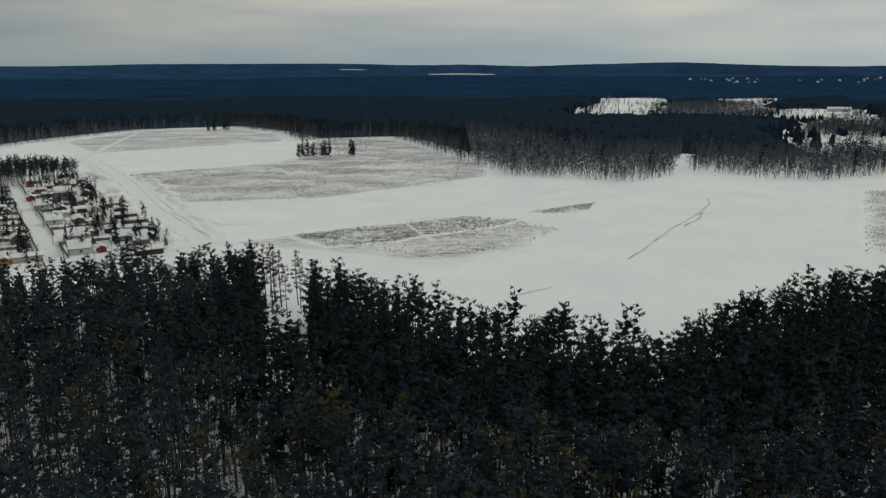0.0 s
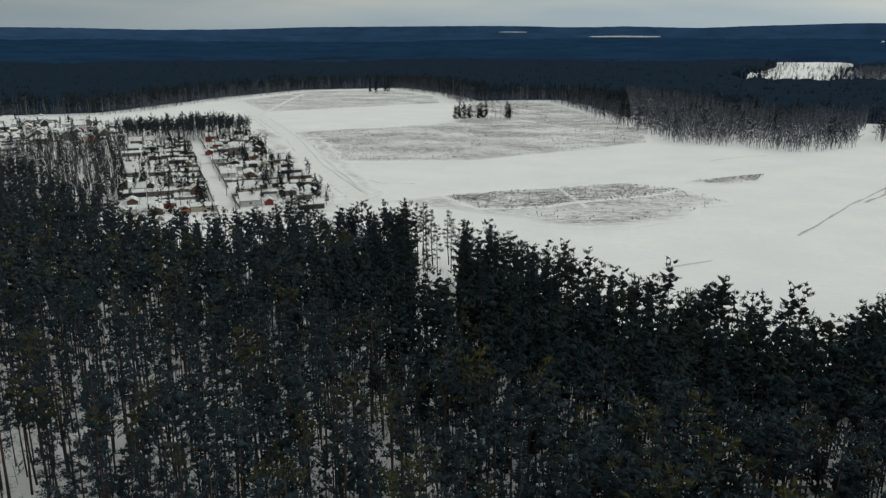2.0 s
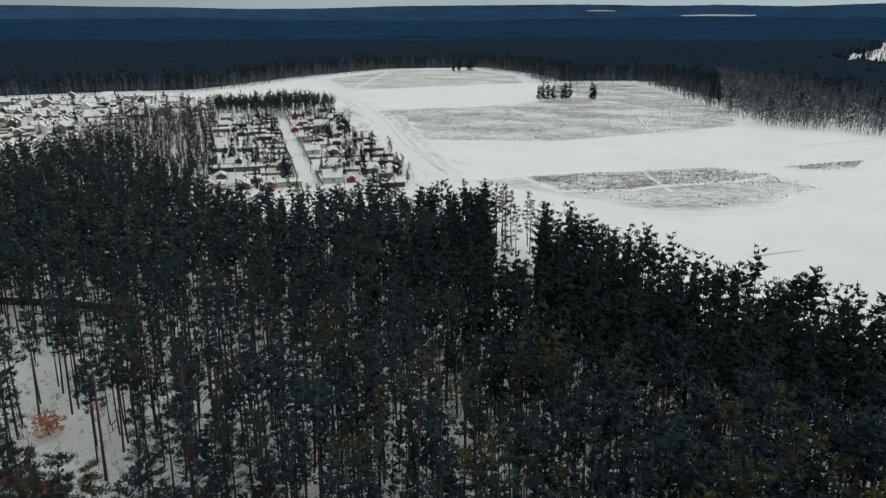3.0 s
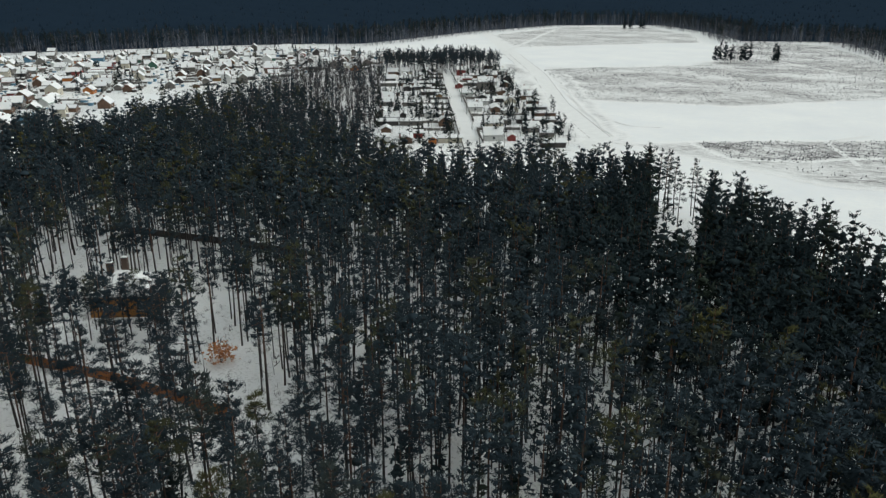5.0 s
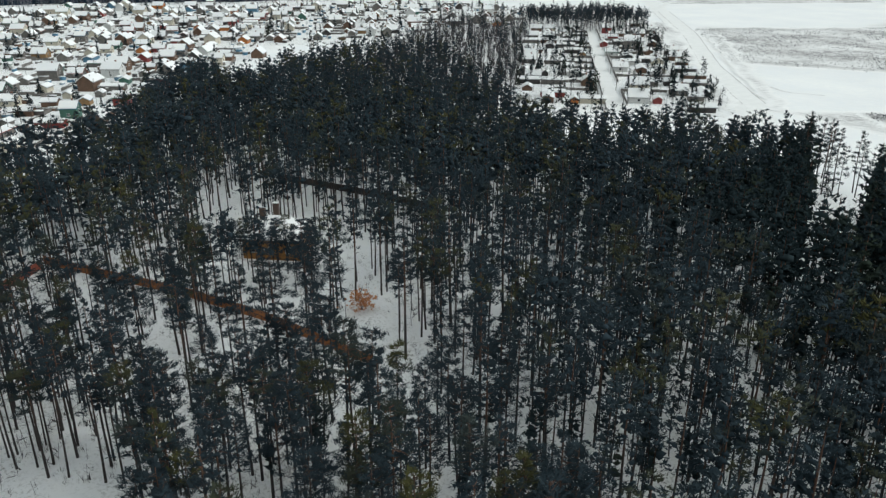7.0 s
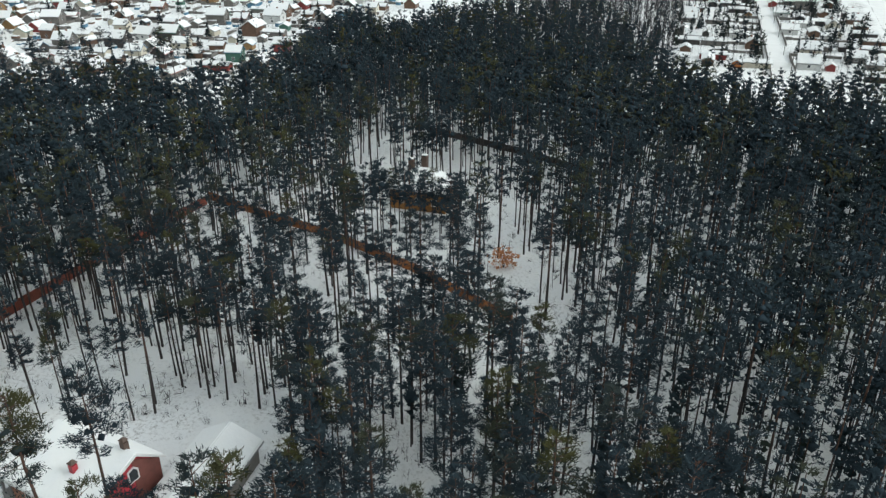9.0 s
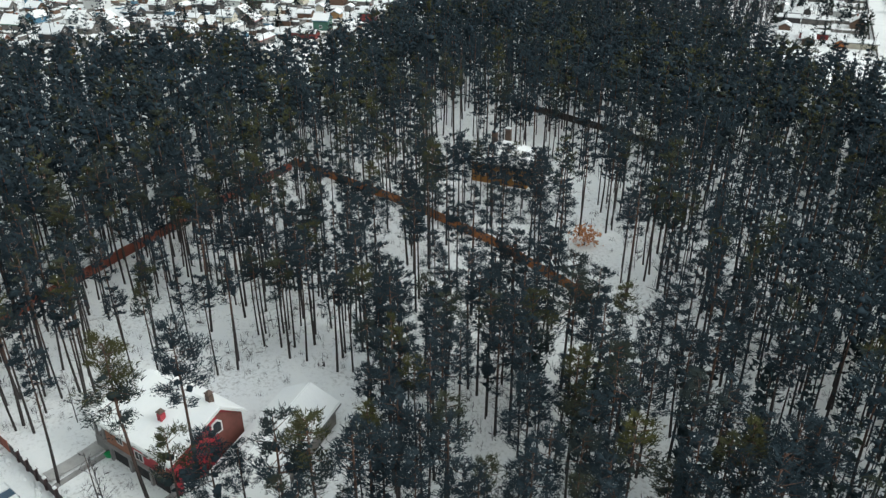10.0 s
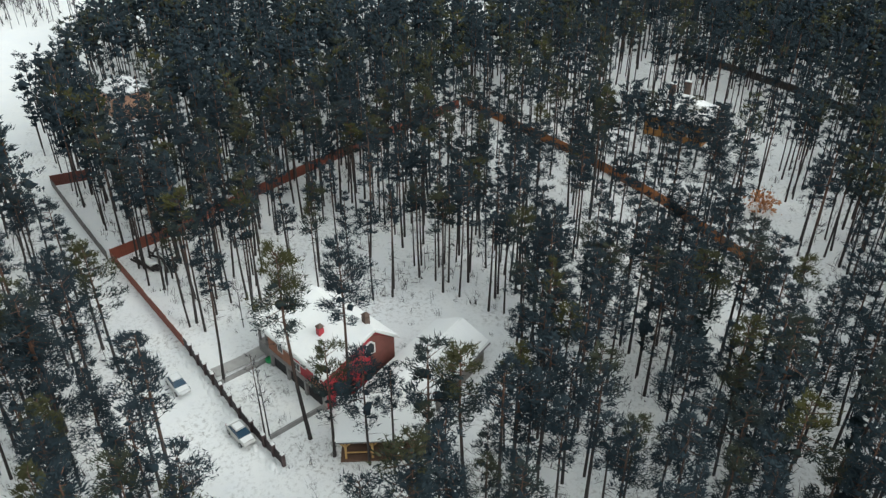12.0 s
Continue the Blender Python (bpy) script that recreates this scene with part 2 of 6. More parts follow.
def patch_on_ground(name, poly, mat, label, category, lift=0.05, cell=4.0, fade=14.0, wobble=3.0, kind="structure"):
    """A sheet of other cover with an uneven outline, following the ground."""
    p = np.asarray(poly, float)
    lo, hi = p.min(0) - 6, p.max(0) + 6
    xs, ys = np.arange(lo[0], hi[0], cell), np.arange(lo[1], hi[1], cell)
    x, y = np.meshgrid(xs, ys, indexing="ij")
    px, py = x + wobble * ripple(x, y, 13, 1.0), y + wobble * ripple(x, y, 17, 4.0)
    ins = inside(p, px, py)
    cover = np.where(ins, np.clip(gap_to(p, px, py) / fade, 0, 1), 0)
    n, m = x.shape
    keep = ins[:-1, :-1] | ins[1:, :-1] | ins[1:, 1:] | ins[:-1, 1:]
    i, j = np.nonzero(keep)
    q = np.stack([i * m + j, (i + 1) * m + j, (i + 1) * m + j + 1, i * m + j + 1], -1)
    z = land(x, y) + lift
    used, q = np.unique(q, return_inverse=True)
    v = np.stack([x, y, z], -1).reshape(-1, 3)[used]
    ob = new(name, mesh_of(name, v, q.reshape(-1, 4), [mat], tone=cover.ravel()[used], key="cover"))
    return tagged(ob, label, category, kind=kind)


MEADOWS = [
    [(-402, 821), (-379, 999), (-282, 1044), (-200, 938), (-172, 835), (-313, 696)],
    [(-220, 538), (-148, 413), (-71, 429), (30, 531), (33, 611), (-24, 765), (-58, 858), (-117, 875), (-139, 799), (-119, 632), (-196, 565)],
    [(250, 455), (300, 490), (330, 400), (230, 300), (162, 289)],
]
for k, poly in enumerate(MEADOWS):
    patch_on_ground("meadow", poly, GRASS, "dry tawny grass standing through thin snow", "meadow", fade=5)
patch_on_ground("meadow", [(-90, 308), (-58, 334), (-17, 359), (13, 375), (39, 362), (56, 338), (33, 302), (12, 280), (-9, 276), (-45, 292)], GRASS, "thin dry grass on the snowy field", "meadow", cell=2.0, fade=9, wobble=3.0)
for poly in ([(-66, 326), (-37, 345), (-17, 357), (13, 374), (38, 363), (28, 350), (12, 337), (-8, 325), (-24, 308), (-46, 303)], [(39, 383), (83, 415), (74, 391), (58, 381)]):
    patch_on_ground("meadow", poly, GRASS_THICK, "dark dry weeds left uncut on the snowy field", "meadow", lift=0.08, cell=2.0, fade=5, wobble=2.5)


def ribbon(name, line, width, mat, label, category="road", lift=0.1, uneven=0.25, step=4.0):
    """A track of even cover along a line, with uneven edges."""
    pts = np.asarray(line, float)
    seg = np.hypot(*np.diff(pts, axis=0).T)
    s = np.concatenate([[0], np.cumsum(seg)])
    u = np.arange(0, s[-1], step)
    x, y = np.interp(u, s, pts[:, 0]), np.interp(u, s, pts[:, 1])
    k = np.ones(5) / 5
    if len(u) > 12:
        x[2:-2], y[2:-2] = np.convolve(x, k, "valid"), np.convolve(y, k, "valid")
    dx, dy = np.gradient(x), np.gradient(y)
    ln = np.hypot(dx, dy)
    nx, ny = -dy / ln, dx / ln
    wl_, wr = (width / 2 * (1 + uneven * ripple(u, u * 0 + e, 9)) for e in (3.0, 40.0))
    rows = [np.stack([x + nx * o, y + ny * o, land(x, y) + lift], -1) for o in (wl_, -wr)]
    n = len(u)
    v = np.concatenate(rows)
    i = np.arange(n - 1)
    q = np.stack([i, i + 1, n + i + 1, n + i], -1)
    return tagged(new(name, mesh_of(name, v, q[:, ::-1], [mat])), label, category, kind="structure")


FIELD_ROAD = [(-430, 866), (-412, 836), (-288, 633), (-212, 508), (-153, 395), (-102, 313), (-84, 275)]
ribbon("road", FIELD_ROAD, 13, ROAD_SNOW, "white packed-snow track along the village edge")
ribbon("road", [(-271, 485), (-205, 376), (-158, 301), (-136, 268)], 5.5, ROAD_SNOW, "village street of packed snow between plots", uneven=0.08)
ribbon("road", [(-330, 500), (-300, 495), (-271, 487), (-228, 512)], 6, ROAD_SNOW, "village lane of packed snow")
for off in (-6.5, -2.5, 5.5):
    ribbon("rut", [(x + off, y + off * 0.6) for x, y in FIELD_ROAD[2:6]], 0.4, RUT, "muddy wheel rut in the snow track", "rut", 0.14, 1.2)
ribbon("rut", [(69, 280), (107, 348), (125, 376), (136, 396), (146, 418), (148, 430)], 0.8, RUT, "muddy wheel rut curving over the snow field", "rut", 0.1, 1.3)
ribbon("rut", [(110, 346), (124, 368), (132, 388)], 1.1, RUT, "muddy wheel rut curving over the snow field", "rut", 0.1, 1.3)
ribbon("path", [(-300, 640), (-315, 706), (-351, 850), (-376, 965), (-362, 995), (-280, 957), (-202, 919)], 5, ROAD_SNOW, "white path over the far meadow", "path", 0.12)
ribbon("path", [(31, 544), (7, 572), (-39, 632), (-76, 679), (-100, 700)], 4, ROAD_SNOW, "white path over the meadow", "path", 0.12)
ribbon("path", [(-3, 377), (-19, 353), (-10, 332), (-3, 309)], 2.2, ROAD_SNOW, "white path through the weeds", "path", 0.12)
for line_, w_ in (([(-119, 365), (-99, 349), (-82, 353)], 0.5), ([(62, 456), (79, 473), (97, 483)], 0.6), ([(20, 229), (37, 243)], 0.5), ([(-146, 416), (-97, 432), (-61, 448), (6, 501)], 0.8)):
    ribbon("rut", line_, w_, RUT, "faint wheel rut across the snow field", "rut", 0.1, 1.3)
ribbon("path", [(-221, 548), (-212, 556), (-192, 563)], 6, ROAD_SNOW, "white strip of drifted snow in the grass", "path", 0.13)
patch_on_ground("verge", [(-262, 560), (-228, 500), (-165, 392), (-118, 308), (-106, 300), (-112, 318), (-160, 398), (-220, 512), (-250, 560)], GRASS, "rough trodden verge with dry grass beside the track", "verge", 0.16, 3.0, 3.0, 2.5)
patch_on_ground("verge", [(-200, 512), (-146, 408), (-92, 312), (-86, 310), (-140, 412), (-192, 515)], GRASS, "rough trodden verge with dry grass beside the track", "verge", 0.17, 2.5, 3.0, 2.0)
FOREST = [(240, 238), (117, 199), (105, 196), (88, 190), (69, 177), (51, 161), (44, 148), (38, 156), (27, 164), (2, 171), (-12, 191), (-28, 203),
          (-51, 225), (-66, 231), (-96, 229), (-126, 210), (-150, 215), (-165, 235), (-200, 262), (-250, 302), (-285, 292), (-280, 225), (-252, 188),
          (-285, 187), (-272, 159), (-255, 143), (-222, 112), (-216, 80), (-242, 79), (-248, 50), (-262, 20), (-250, -12), (-207, -20), (-163, -28), (-142, -40),
          (-122, -80), (-60, -60), (20, 20), (90, 40), (240, 100)]
patch_on_ground("forest_floor", FOREST, FOREST_SNOW, "snowy forest floor littered with bark and twigs", "forest floor", 0.04, 4.0)


# ---- trees ----
def tube(line, radii, sides):
    """A tapered tube along a line: vertices and triangles."""
    line = np.asarray(line, float)
    n = len(line)
    a = np.arange(sides) * 2 * math.pi / sides
    ring = np.stack([np.cos(a), np.sin(a), 0 * a], -1)
    d = line[-1] - line[0]
    d = d / np.linalg.norm(d)
    if abs(d[2]) < 0.9:
        e1 = np.cross(d, (0, 0, 1))
        e1 /= np.linalg.norm(e1)
        e2 = np.cross(d, e1)
        ring = np.cos(a)[:, None] * e1 + np.sin(a)[:, None] * e2
    v = (line[:, None] + ring[None] * np.asarray(radii)[:, None, None]).reshape(-1, 3)
    i, j = np.meshgrid(np.arange(n - 1), np.arange(sides), indexing="ij")
    a0, a1 = i * sides + j, i * sides + (j + 1) % sides
    f = np.concatenate([np.stack([a0, a1, a1 + sides], -1).reshape(-1, 3), np.stack([a0, a1 + sides, a0 + sides], -1).reshape(-1, 3)])
    return v, f


def join(pieces):
    """Joins (vertices, faces, material index) pieces into one set of arrays."""
    vs, fs, ms, at = [], [], [], 0
    for v, f, m in pieces:
        vs.append(v), fs.append(f + at), ms.append(np.full(len(f), m))
        at += len(v)
    return np.concatenate(vs), np.concatenate(fs), np.concatenate(ms)


def sprays(rng, centre, out, size, thin=0.2, stray=0.5):
    """Needle sprays: one pointed triangle each, lying roughly along the bough, straying every way."""
    n = len(centre)
    d = out / (np.linalg.norm(out, axis=1)[:, None] + 1e-6) + rng.normal(0, stray, (n, 3)) * (1, 1, 0.8)
    d /= np.linalg.norm(d, axis=1)[:, None]
    s = np.cross(d, rng.normal(0, 1, (n, 3)))
    s /= np.linalg.norm(s, axis=1)[:, None]
    size = (size * rng.uniform(0.5, 1.4, n))[:, None]
    v = np.stack([centre - d * size * 0.5 + s * size * thin, centre - d * size * 0.5 - s * size * thin, centre + d * size * 0.6], 1)
    return v.reshape(-1, 3), np.arange(3 * n).reshape(-1, 3)


def clumps(rng, centre, big, tall):
    """Ragged double cones of seven sides, one for each centre."""
    n = len(centre)
    a = np.arange(7)[None] * 0.8976 + rng.uniform(0, 6.28, (n, 1)) + rng.normal(0, 0.2, (n, 7))
    r = big[:, None] * rng.uniform(0.4, 1.4, (n, 7))
    h = np.minimum(0.75 * big, tall) * rng.uniform(0.8, 1.3, n)
    ring = np.stack([r * np.cos(a), r * np.sin(a), h[:, None] * rng.uniform(-0.55, 0.35, (n, 7))], -1)
    top = np.stack([0.2 * big * rng.normal(0, 1, n), 0.2 * big * rng.normal(0, 1, n), h], -1)[:, None]
    low = np.stack([0 * h, 0 * h, -0.8 * h], -1)[:, None]
    v = (np.concatenate([ring, top, low], 1) + centre[:, None]).reshape(-1, 3)
    one = np.array([(i, (i + 1) % 7, 7) for i in range(7)] + [((i + 1) % 7, i, 8) for i in range(7)])
    return v, (one[None] + 9 * np.arange(n)[:, None, None]).reshape(-1, 3)


def pine(rng, height, crown_from, radius, boughs, per_bough, size, sides, snow=0.0, dead=6, thin=0.2, blunt=0.0, flat=0.2, core=0, body=1.0):
    """A Scots pine: bare leaning trunk, dead snags, and a ragged tapering crown of layered boughs. Materials: 0 bark, 1 needles, 2 snow."""
    lean = rng.normal(0, 0.3, 2)
    zs = np.array([-0.3, height * 0.3, height * 0.65, height * 0.98])
    axis = np.stack([lean[0] * np.sin(zs / height * 2.5), lean[1] * np.sin(zs / height * 2.0), zs], -1)
    r0 = height * rng.uniform(0.0075, 0.0105)
    trunk = [(*tube(axis, np.array([1.15, 0.85, 0.6, 0.15]) * r0, sides), 0)]
    centre, out, level = [], [], []
    at = lambda z: np.array([np.interp(z, zs, axis[:, 0]), np.interp(z, zs, axis[:, 1]), z])
    base = height * crown_from
    for k in range(dead):
        z = rng.uniform(height * 0.28, base)
        a = rng.uniform(0, 6.28)
        ln = rng.uniform(0.6, 1.7)
        p = at(z)
        trunk.append((*tube([p, p + ln * np.array([math.cos(a), math.sin(a), rng.uniform(-0.15, 0.25)])], (0.03, 0.012), 3), 0))
    lop = rng.uniform(0, 6.28)
    gap = rng.uniform(0.15, 0.5)     # a thin stretch in the crown
    for k in range(boughs):
        u = ((k + rng.uniform(0.0, 1.0)) / boughs) ** 0.9
        z = base + (height - base) * u
        a = k * 2.4 + rng.normal(0, 0.7)
        dome = np.interp(u, (0, 0.25, 0.6, 0.85, 1), (0.6, 0.9, 1.0, 0.8, 0.3))
        full = blunt * dome + (1 - blunt) * np.interp(u, (0, 0.15, 0.4, 0.7, 0.9, 1), (0.75, 1.0, 0.88, 0.5, 0.2, 0.04))
        ln = radius * full * rng.uniform(0.6, 1.3) * (1 + 0.25 * math.cos(a - lop))
        d = np.array([math.cos(a), math.sin(a), -0.05 + 0.6 * u * u + rng.normal(0, 0.12)])
        p = at(min(z, height * 0.97))
        if sides > 4:
            trunk.append((*tube([p, p + d * ln * 0.9], (0.05, 0.014), 3), 0))
        # needles on the outer part of the bough and of two or three side shoots, in a shallow layer
        fill = np.interp(u, (0, 0.2, 0.6, 1), (0.6, 1.0, 1.05, 0.6)) * (0.6 if abs(u - gap) < 0.05 else 1.0)
        n = max(3, int(per_bough * fill * rng.uniform(0.6, 1.4) * (0.35 + 0.65 * full)))
        shoot = rng.integers(0, 4, n)
        turn = np.array([0.0, 0.8, -0.75, 0.25])[shoot] + rng.normal(0, 0.2, n)
        fork = np.array([0.0, 0.3, 0.45, 0.6])[shoot] * ln
        w = rng.uniform(0.2, 1.0, n) ** 0.5 * (ln - fork) * np.array([1.0, 0.75, 0.75, 1.0])[shoot]
        c = p + d * fork[:, None]
        e = np.stack([np.cos(a + turn), np.sin(a + turn), d[2] + 0.12 + 0 * turn], -1)
        c = c + e * w[:, None] + rng.normal(0, 1, (n, 3)) * np.array([0.22, 0.22, flat]) * (0.4 + 0.25 * radius * full)
        centre.append(c)
        out.append(e + (0, 0, 0.45))
        level.append(np.full(n, u) + rng.normal(0, 0.12, n))
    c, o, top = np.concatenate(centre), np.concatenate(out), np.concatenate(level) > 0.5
    # slot 3 is the upper boughs, where lit crown tops are coloured in
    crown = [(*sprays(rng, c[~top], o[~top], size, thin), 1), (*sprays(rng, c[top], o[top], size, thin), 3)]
    if core:
        # the shaded heart of the crown: ragged clumps of twigs close about the stem
        q = (np.arange(core) + rng.uniform(0.2, 0.8, core)) / core * 0.8 + 0.06
        a = rng.uniform(0, 6.28, core)
        wide = radius * (blunt * np.interp(q, (0, 0.25, 0.6, 0.85, 1), (0.55, 0.9, 1.0, 0.75, 0.3)) + (1 - blunt) * np.interp(q, (0, 0.15, 0.4, 0.7, 0.9, 1), (0.7, 1.0, 0.88, 0.5, 0.22, 0.08)))
        away = wide * rng.uniform(0.05, 0.35, core)
        up_z = base + (height - base) * q
        c2 = np.stack([np.interp(up_z, zs, axis[:, 0]) + away * np.cos(a), np.interp(up_z, zs, axis[:, 1]) + away * np.sin(a), up_z], -1)
        v, f = clumps(rng, c2, wide * rng.uniform(0.28, 0.46, core) * body, (height - base) / core)
        crown.append((v, f, 1))
    if snow:
        pick = rng.uniform(0, 1, len(c)) < snow
        v, f = sprays(rng, c[pick] + (0, 0, 0.08), o[pick] * (1, 1, 0.1), size * 0.42, 0.3)
        crown.append((v, f, 2))
    return trunk, crown


def spruce(rng, height, radius, tiers, per_tier, size):
    """A dark spruce or fir, boughed to the ground."""
    trunk = [(*tube([(0, 0, -0.3), (0, 0, height * 0.95)], (0.12, 0.02), 4), 0)]
    centre, out = [], []
    for k in range(tiers):
        u = (k + 0.5) / tiers
        n = max(3, int(per_tier * (1.15 - u)))
        a = rng.uniform(0, 6.28, n)
        s = rng.uniform(0.35, 1.05, n) * radius * (1 - u) ** 0.85
        centre.append(np.stack([s * np.cos(a), s * np.sin(a), height * (0.06 + 0.94 * u) - 0.25 * s + rng.normal(0, 0.12, n)], -1))
        out.append(np.stack([np.cos(a), np.sin(a), -0.25 + 0 * a], -1))
    v, f = sprays(rng, np.concatenate(centre), np.concatenate(out), size, 0.5)
    return trunk, [(v, f, 1)]


def birch(rng, height, boughs, twigs):
    """A bare birch or aspen: pale stem and a haze of fine upright twigs. Materials: 0 stem, 1 twigs."""
    b = rng.normal(0, 0.02, 2) * height
    stem = np.array([(0, 0, -0.3), (b[0] * 0.4, b[1] * 0.4, height * 0.5), (b[0], b[1], height)])
    pieces = [(*tube(stem, np.array([0.009, 0.006, 0.002]) * height, 4), 0)]
    vs = []
    for k in range(boughs):
        u = rng.uniform(0.35, 0.97)
        p = np.array([np.interp(u, (0, 0.5, 1), stem[:, i]) for i in range(3)])
        a = rng.uniform(0, 6.28)
        ln = height * 0.22 * (1.25 - u) * rng.uniform(0.7, 1.3)
        d = np.array([math.cos(a) * 0.6, math.sin(a) * 0.6, 0.85])
        pieces.append((*tube([p, p + d * ln], (0.03, 0.01), 3), 1))
        for t in range(twigs):
            q = p + d * ln * rng.uniform(0.3, 1.05)
            e = d * 0.6 + rng.normal(0, 0.42, 3)
            w = np.cross(e, rng.normal(0, 1, 3))
            w = w / np.linalg.norm(w) * 0.045
            vs.append([q - w, q + w, q + e * ln * rng.uniform(0.3, 0.6)])
    v = np.array(vs).reshape(-1, 3)
    pieces.append((v, np.arange(len(v)).reshape(-1, 3), 1))
    return pieces


def scatter(variants, places, name, mats, label, category, rng, squeeze=(0.8, 1.15), lift=None):
    """One joined object of many trees: variants are (vertices, faces, material index)."""
    vs, fs, ms, ts, at = [], [], [], [], 0
    which = rng.integers(0, len(variants), len(places))
    for k, (v, f, m) in enumerate(variants):
        p = places[which == k]
        if not len(p):
            continue
        n = len(p)
        a = rng.uniform(0, 6.28, n)
        s = rng.uniform(*squeeze, n)
        w = s * rng.uniform(0.85, 1.15, n)
        c, d = np.cos(a) * w, np.sin(a) * w
        x = v[None, :, 0] * c[:, None] - v[None, :, 1] * d[:, None] + p[:, 0:1]
        y = v[None, :, 0] * d[:, None] + v[None, :, 1] * c[:, None] + p[:, 1:2]
        z = v[None, :, 2] * s[:, None] + p[:, 2:3]
        vs.append(np.stack([x, y, z], -1).reshape(-1, 3))
        fs.append((f[None] + (np.arange(n) * len(v))[:, None, None] + at).reshape(-1, 3))
        ms.append(np.tile(m, n))
        ts.append(np.repeat(rng.uniform(0, 1, n), len(v)))
        at += n * len(v)
    mesh = mesh_of(name, np.concatenate(vs), np.concatenate(fs), mats, np.concatenate(ms), np.concatenate(ts))
    return tagged(new(name, mesh), label, category, kind="stuff")


def grid_places(rng, box, spacing, jitter=0.42):
    x, y = np.meshgrid(np.arange(box[0], box[2], spacing), np.arange(box[1], box[3], spacing), indexing="ij")
    x = x + rng.uniform(-jitter, jitter, x.shape) * spacing
    y = y + rng.uniform(-jitter, jitter, y.shape) * spacing
    return x.ravel(), y.ravel()


def on_land(x, y):
    return np.stack([x, y, land(x, y)], -1)


rng = np.random.default_rng(7)
# where pines stand thin or not at all
YARD = [(-121, -13), (-69, 2), (-52, 8), (-58, 34), (-88, 44), (-118, 52), (-141, 24)]
COMPOUND = [(-150, 80), (-122, 82), (-104, 84), (-108, 120), (-138, 128), (-160, 112)]
# open growth this side of the orange-brown fence
SCREEN = [(-160, 60), (-128, 71), (-105, 74), (-80, 75), (-66, 62), (-92, 44), (-132, 36)]
GLADES = [[(-98, 80), (-88, 80), (-88, 100), (-100, 108)], [(-82, 68), (-66, 66), (-62, 80), (-78, 84)], [(-64, 68), (-52, 66), (-48, 78), (-60, 82)],
          [(-118, 8), (-90, 4), (-92, 26), (-118, 30)]]
# a bay in the wood by the field, where a few tall pines stand free
NOTCH = [(-58, 240), (-41, 236), (-29, 158), (-38, 158)]
BUSH_RIDE = [(-68, 68), (-88, 90), (-94, 84), (-73, 63)]
BUSH_GLADE = [(-99, 86), (-96, 95), (-88, 90), (-79, 80), (-76, 72), (-82, 70), (-90, 78)]
LANE = [(-190, -45), (-152, -32), (-119, -21), (-94, -15), (-62, -8), (-40, 0), (-40, 6), (-69, 1), (-94, -5), (-119, -13), (-151, -22), (-190, -33)]
HOUSES_CLEAR = [[(-98, -2), (-60, -2), (-54, 14), (-70, 32), (-86, 34), (-98, 14)], [(-141, 88), (-122, 112), (-106, 98), (-102, 84), (-125, 76)], [(-194, -19), (-173, -15), (-142, -11.5), (-142, -6), (-173, -2), (-190, 4)]]


def close_wood(x, y):
    """Where the pines grow close: by the field, and beyond the fenced yards."""
    return ((x + 0.6 * (y - 100) > -22) & (x > -75)) | (x < -124 - 0.5 * (y + 10)) | (y > 132)


def pines_at(x, y):
    ok = inside(FOREST, x, y)
    for p in (LANE, *HOUSES_CLEAR):
        ok &= ~inside(p, x, y)
    r, az = np.hypot(x + 3, y + 2), np.degrees(np.arctan2(-x, y))
    ok &= (az > -36) & (az < 112) & (r > np.interp(az, (0, 60), (70, 38)))
    thin = inside(YARD, x, y)
    glade = np.zeros(x.shape, bool)
    for p in GLADES:
        glade |= inside(p, x, y)
    chance = np.where(thin, 0.8, np.where(close_wood(x, y), 0.95 + 0.25 * ripple(x, y, 11), 0.8 + 0.35 * ripple(x, y, 14)))
    chance = np.where(glade, 0.45, chance)
    chance = np.where(inside(BUSH_GLADE, x, y), 0.0, chance)
    birchy = inside(BIRCHES, x, y)
    chance = np.where(birchy, 0.5, chance)
    chance = np.where(inside(SCREEN, x, y), 0.34, np.where(inside(COMPOUND, x, y), 0.58, chance))
    chance = np.where(inside(NOTCH, x, y), 0.0, chance)
    chance = np.where(inside(BUSH_RIDE, x, y), chance * 0.1, chance)
    chance = np.where((r < 72) & (az > 35), chance * 0.6, np.where((r < 130) & (az > 42), chance * 0.8, chance))
    return ok & (rng.uniform(0, 1, x.shape) < chance)


BIRCHES = [(-158, 225), (-195, 285), (-250, 372), (-298, 449), (-325, 450), (-350, 420), (-322, 350), (-300, 322), (-292, 285), (-262, 236), (-215, 215), (-180, 208)]
px, py = grid_places(rng, (-300, -90, 250, 320), 3.7)
ok = pines_at(px, py)
px, py = px[ok], py[ok]
near = np.argsort(np.hypot(px + 78, py - 20))[:300]
isnear = np.zeros(len(px), bool)
isnear[near] = True
print("pines", len(px), "triangles to come")

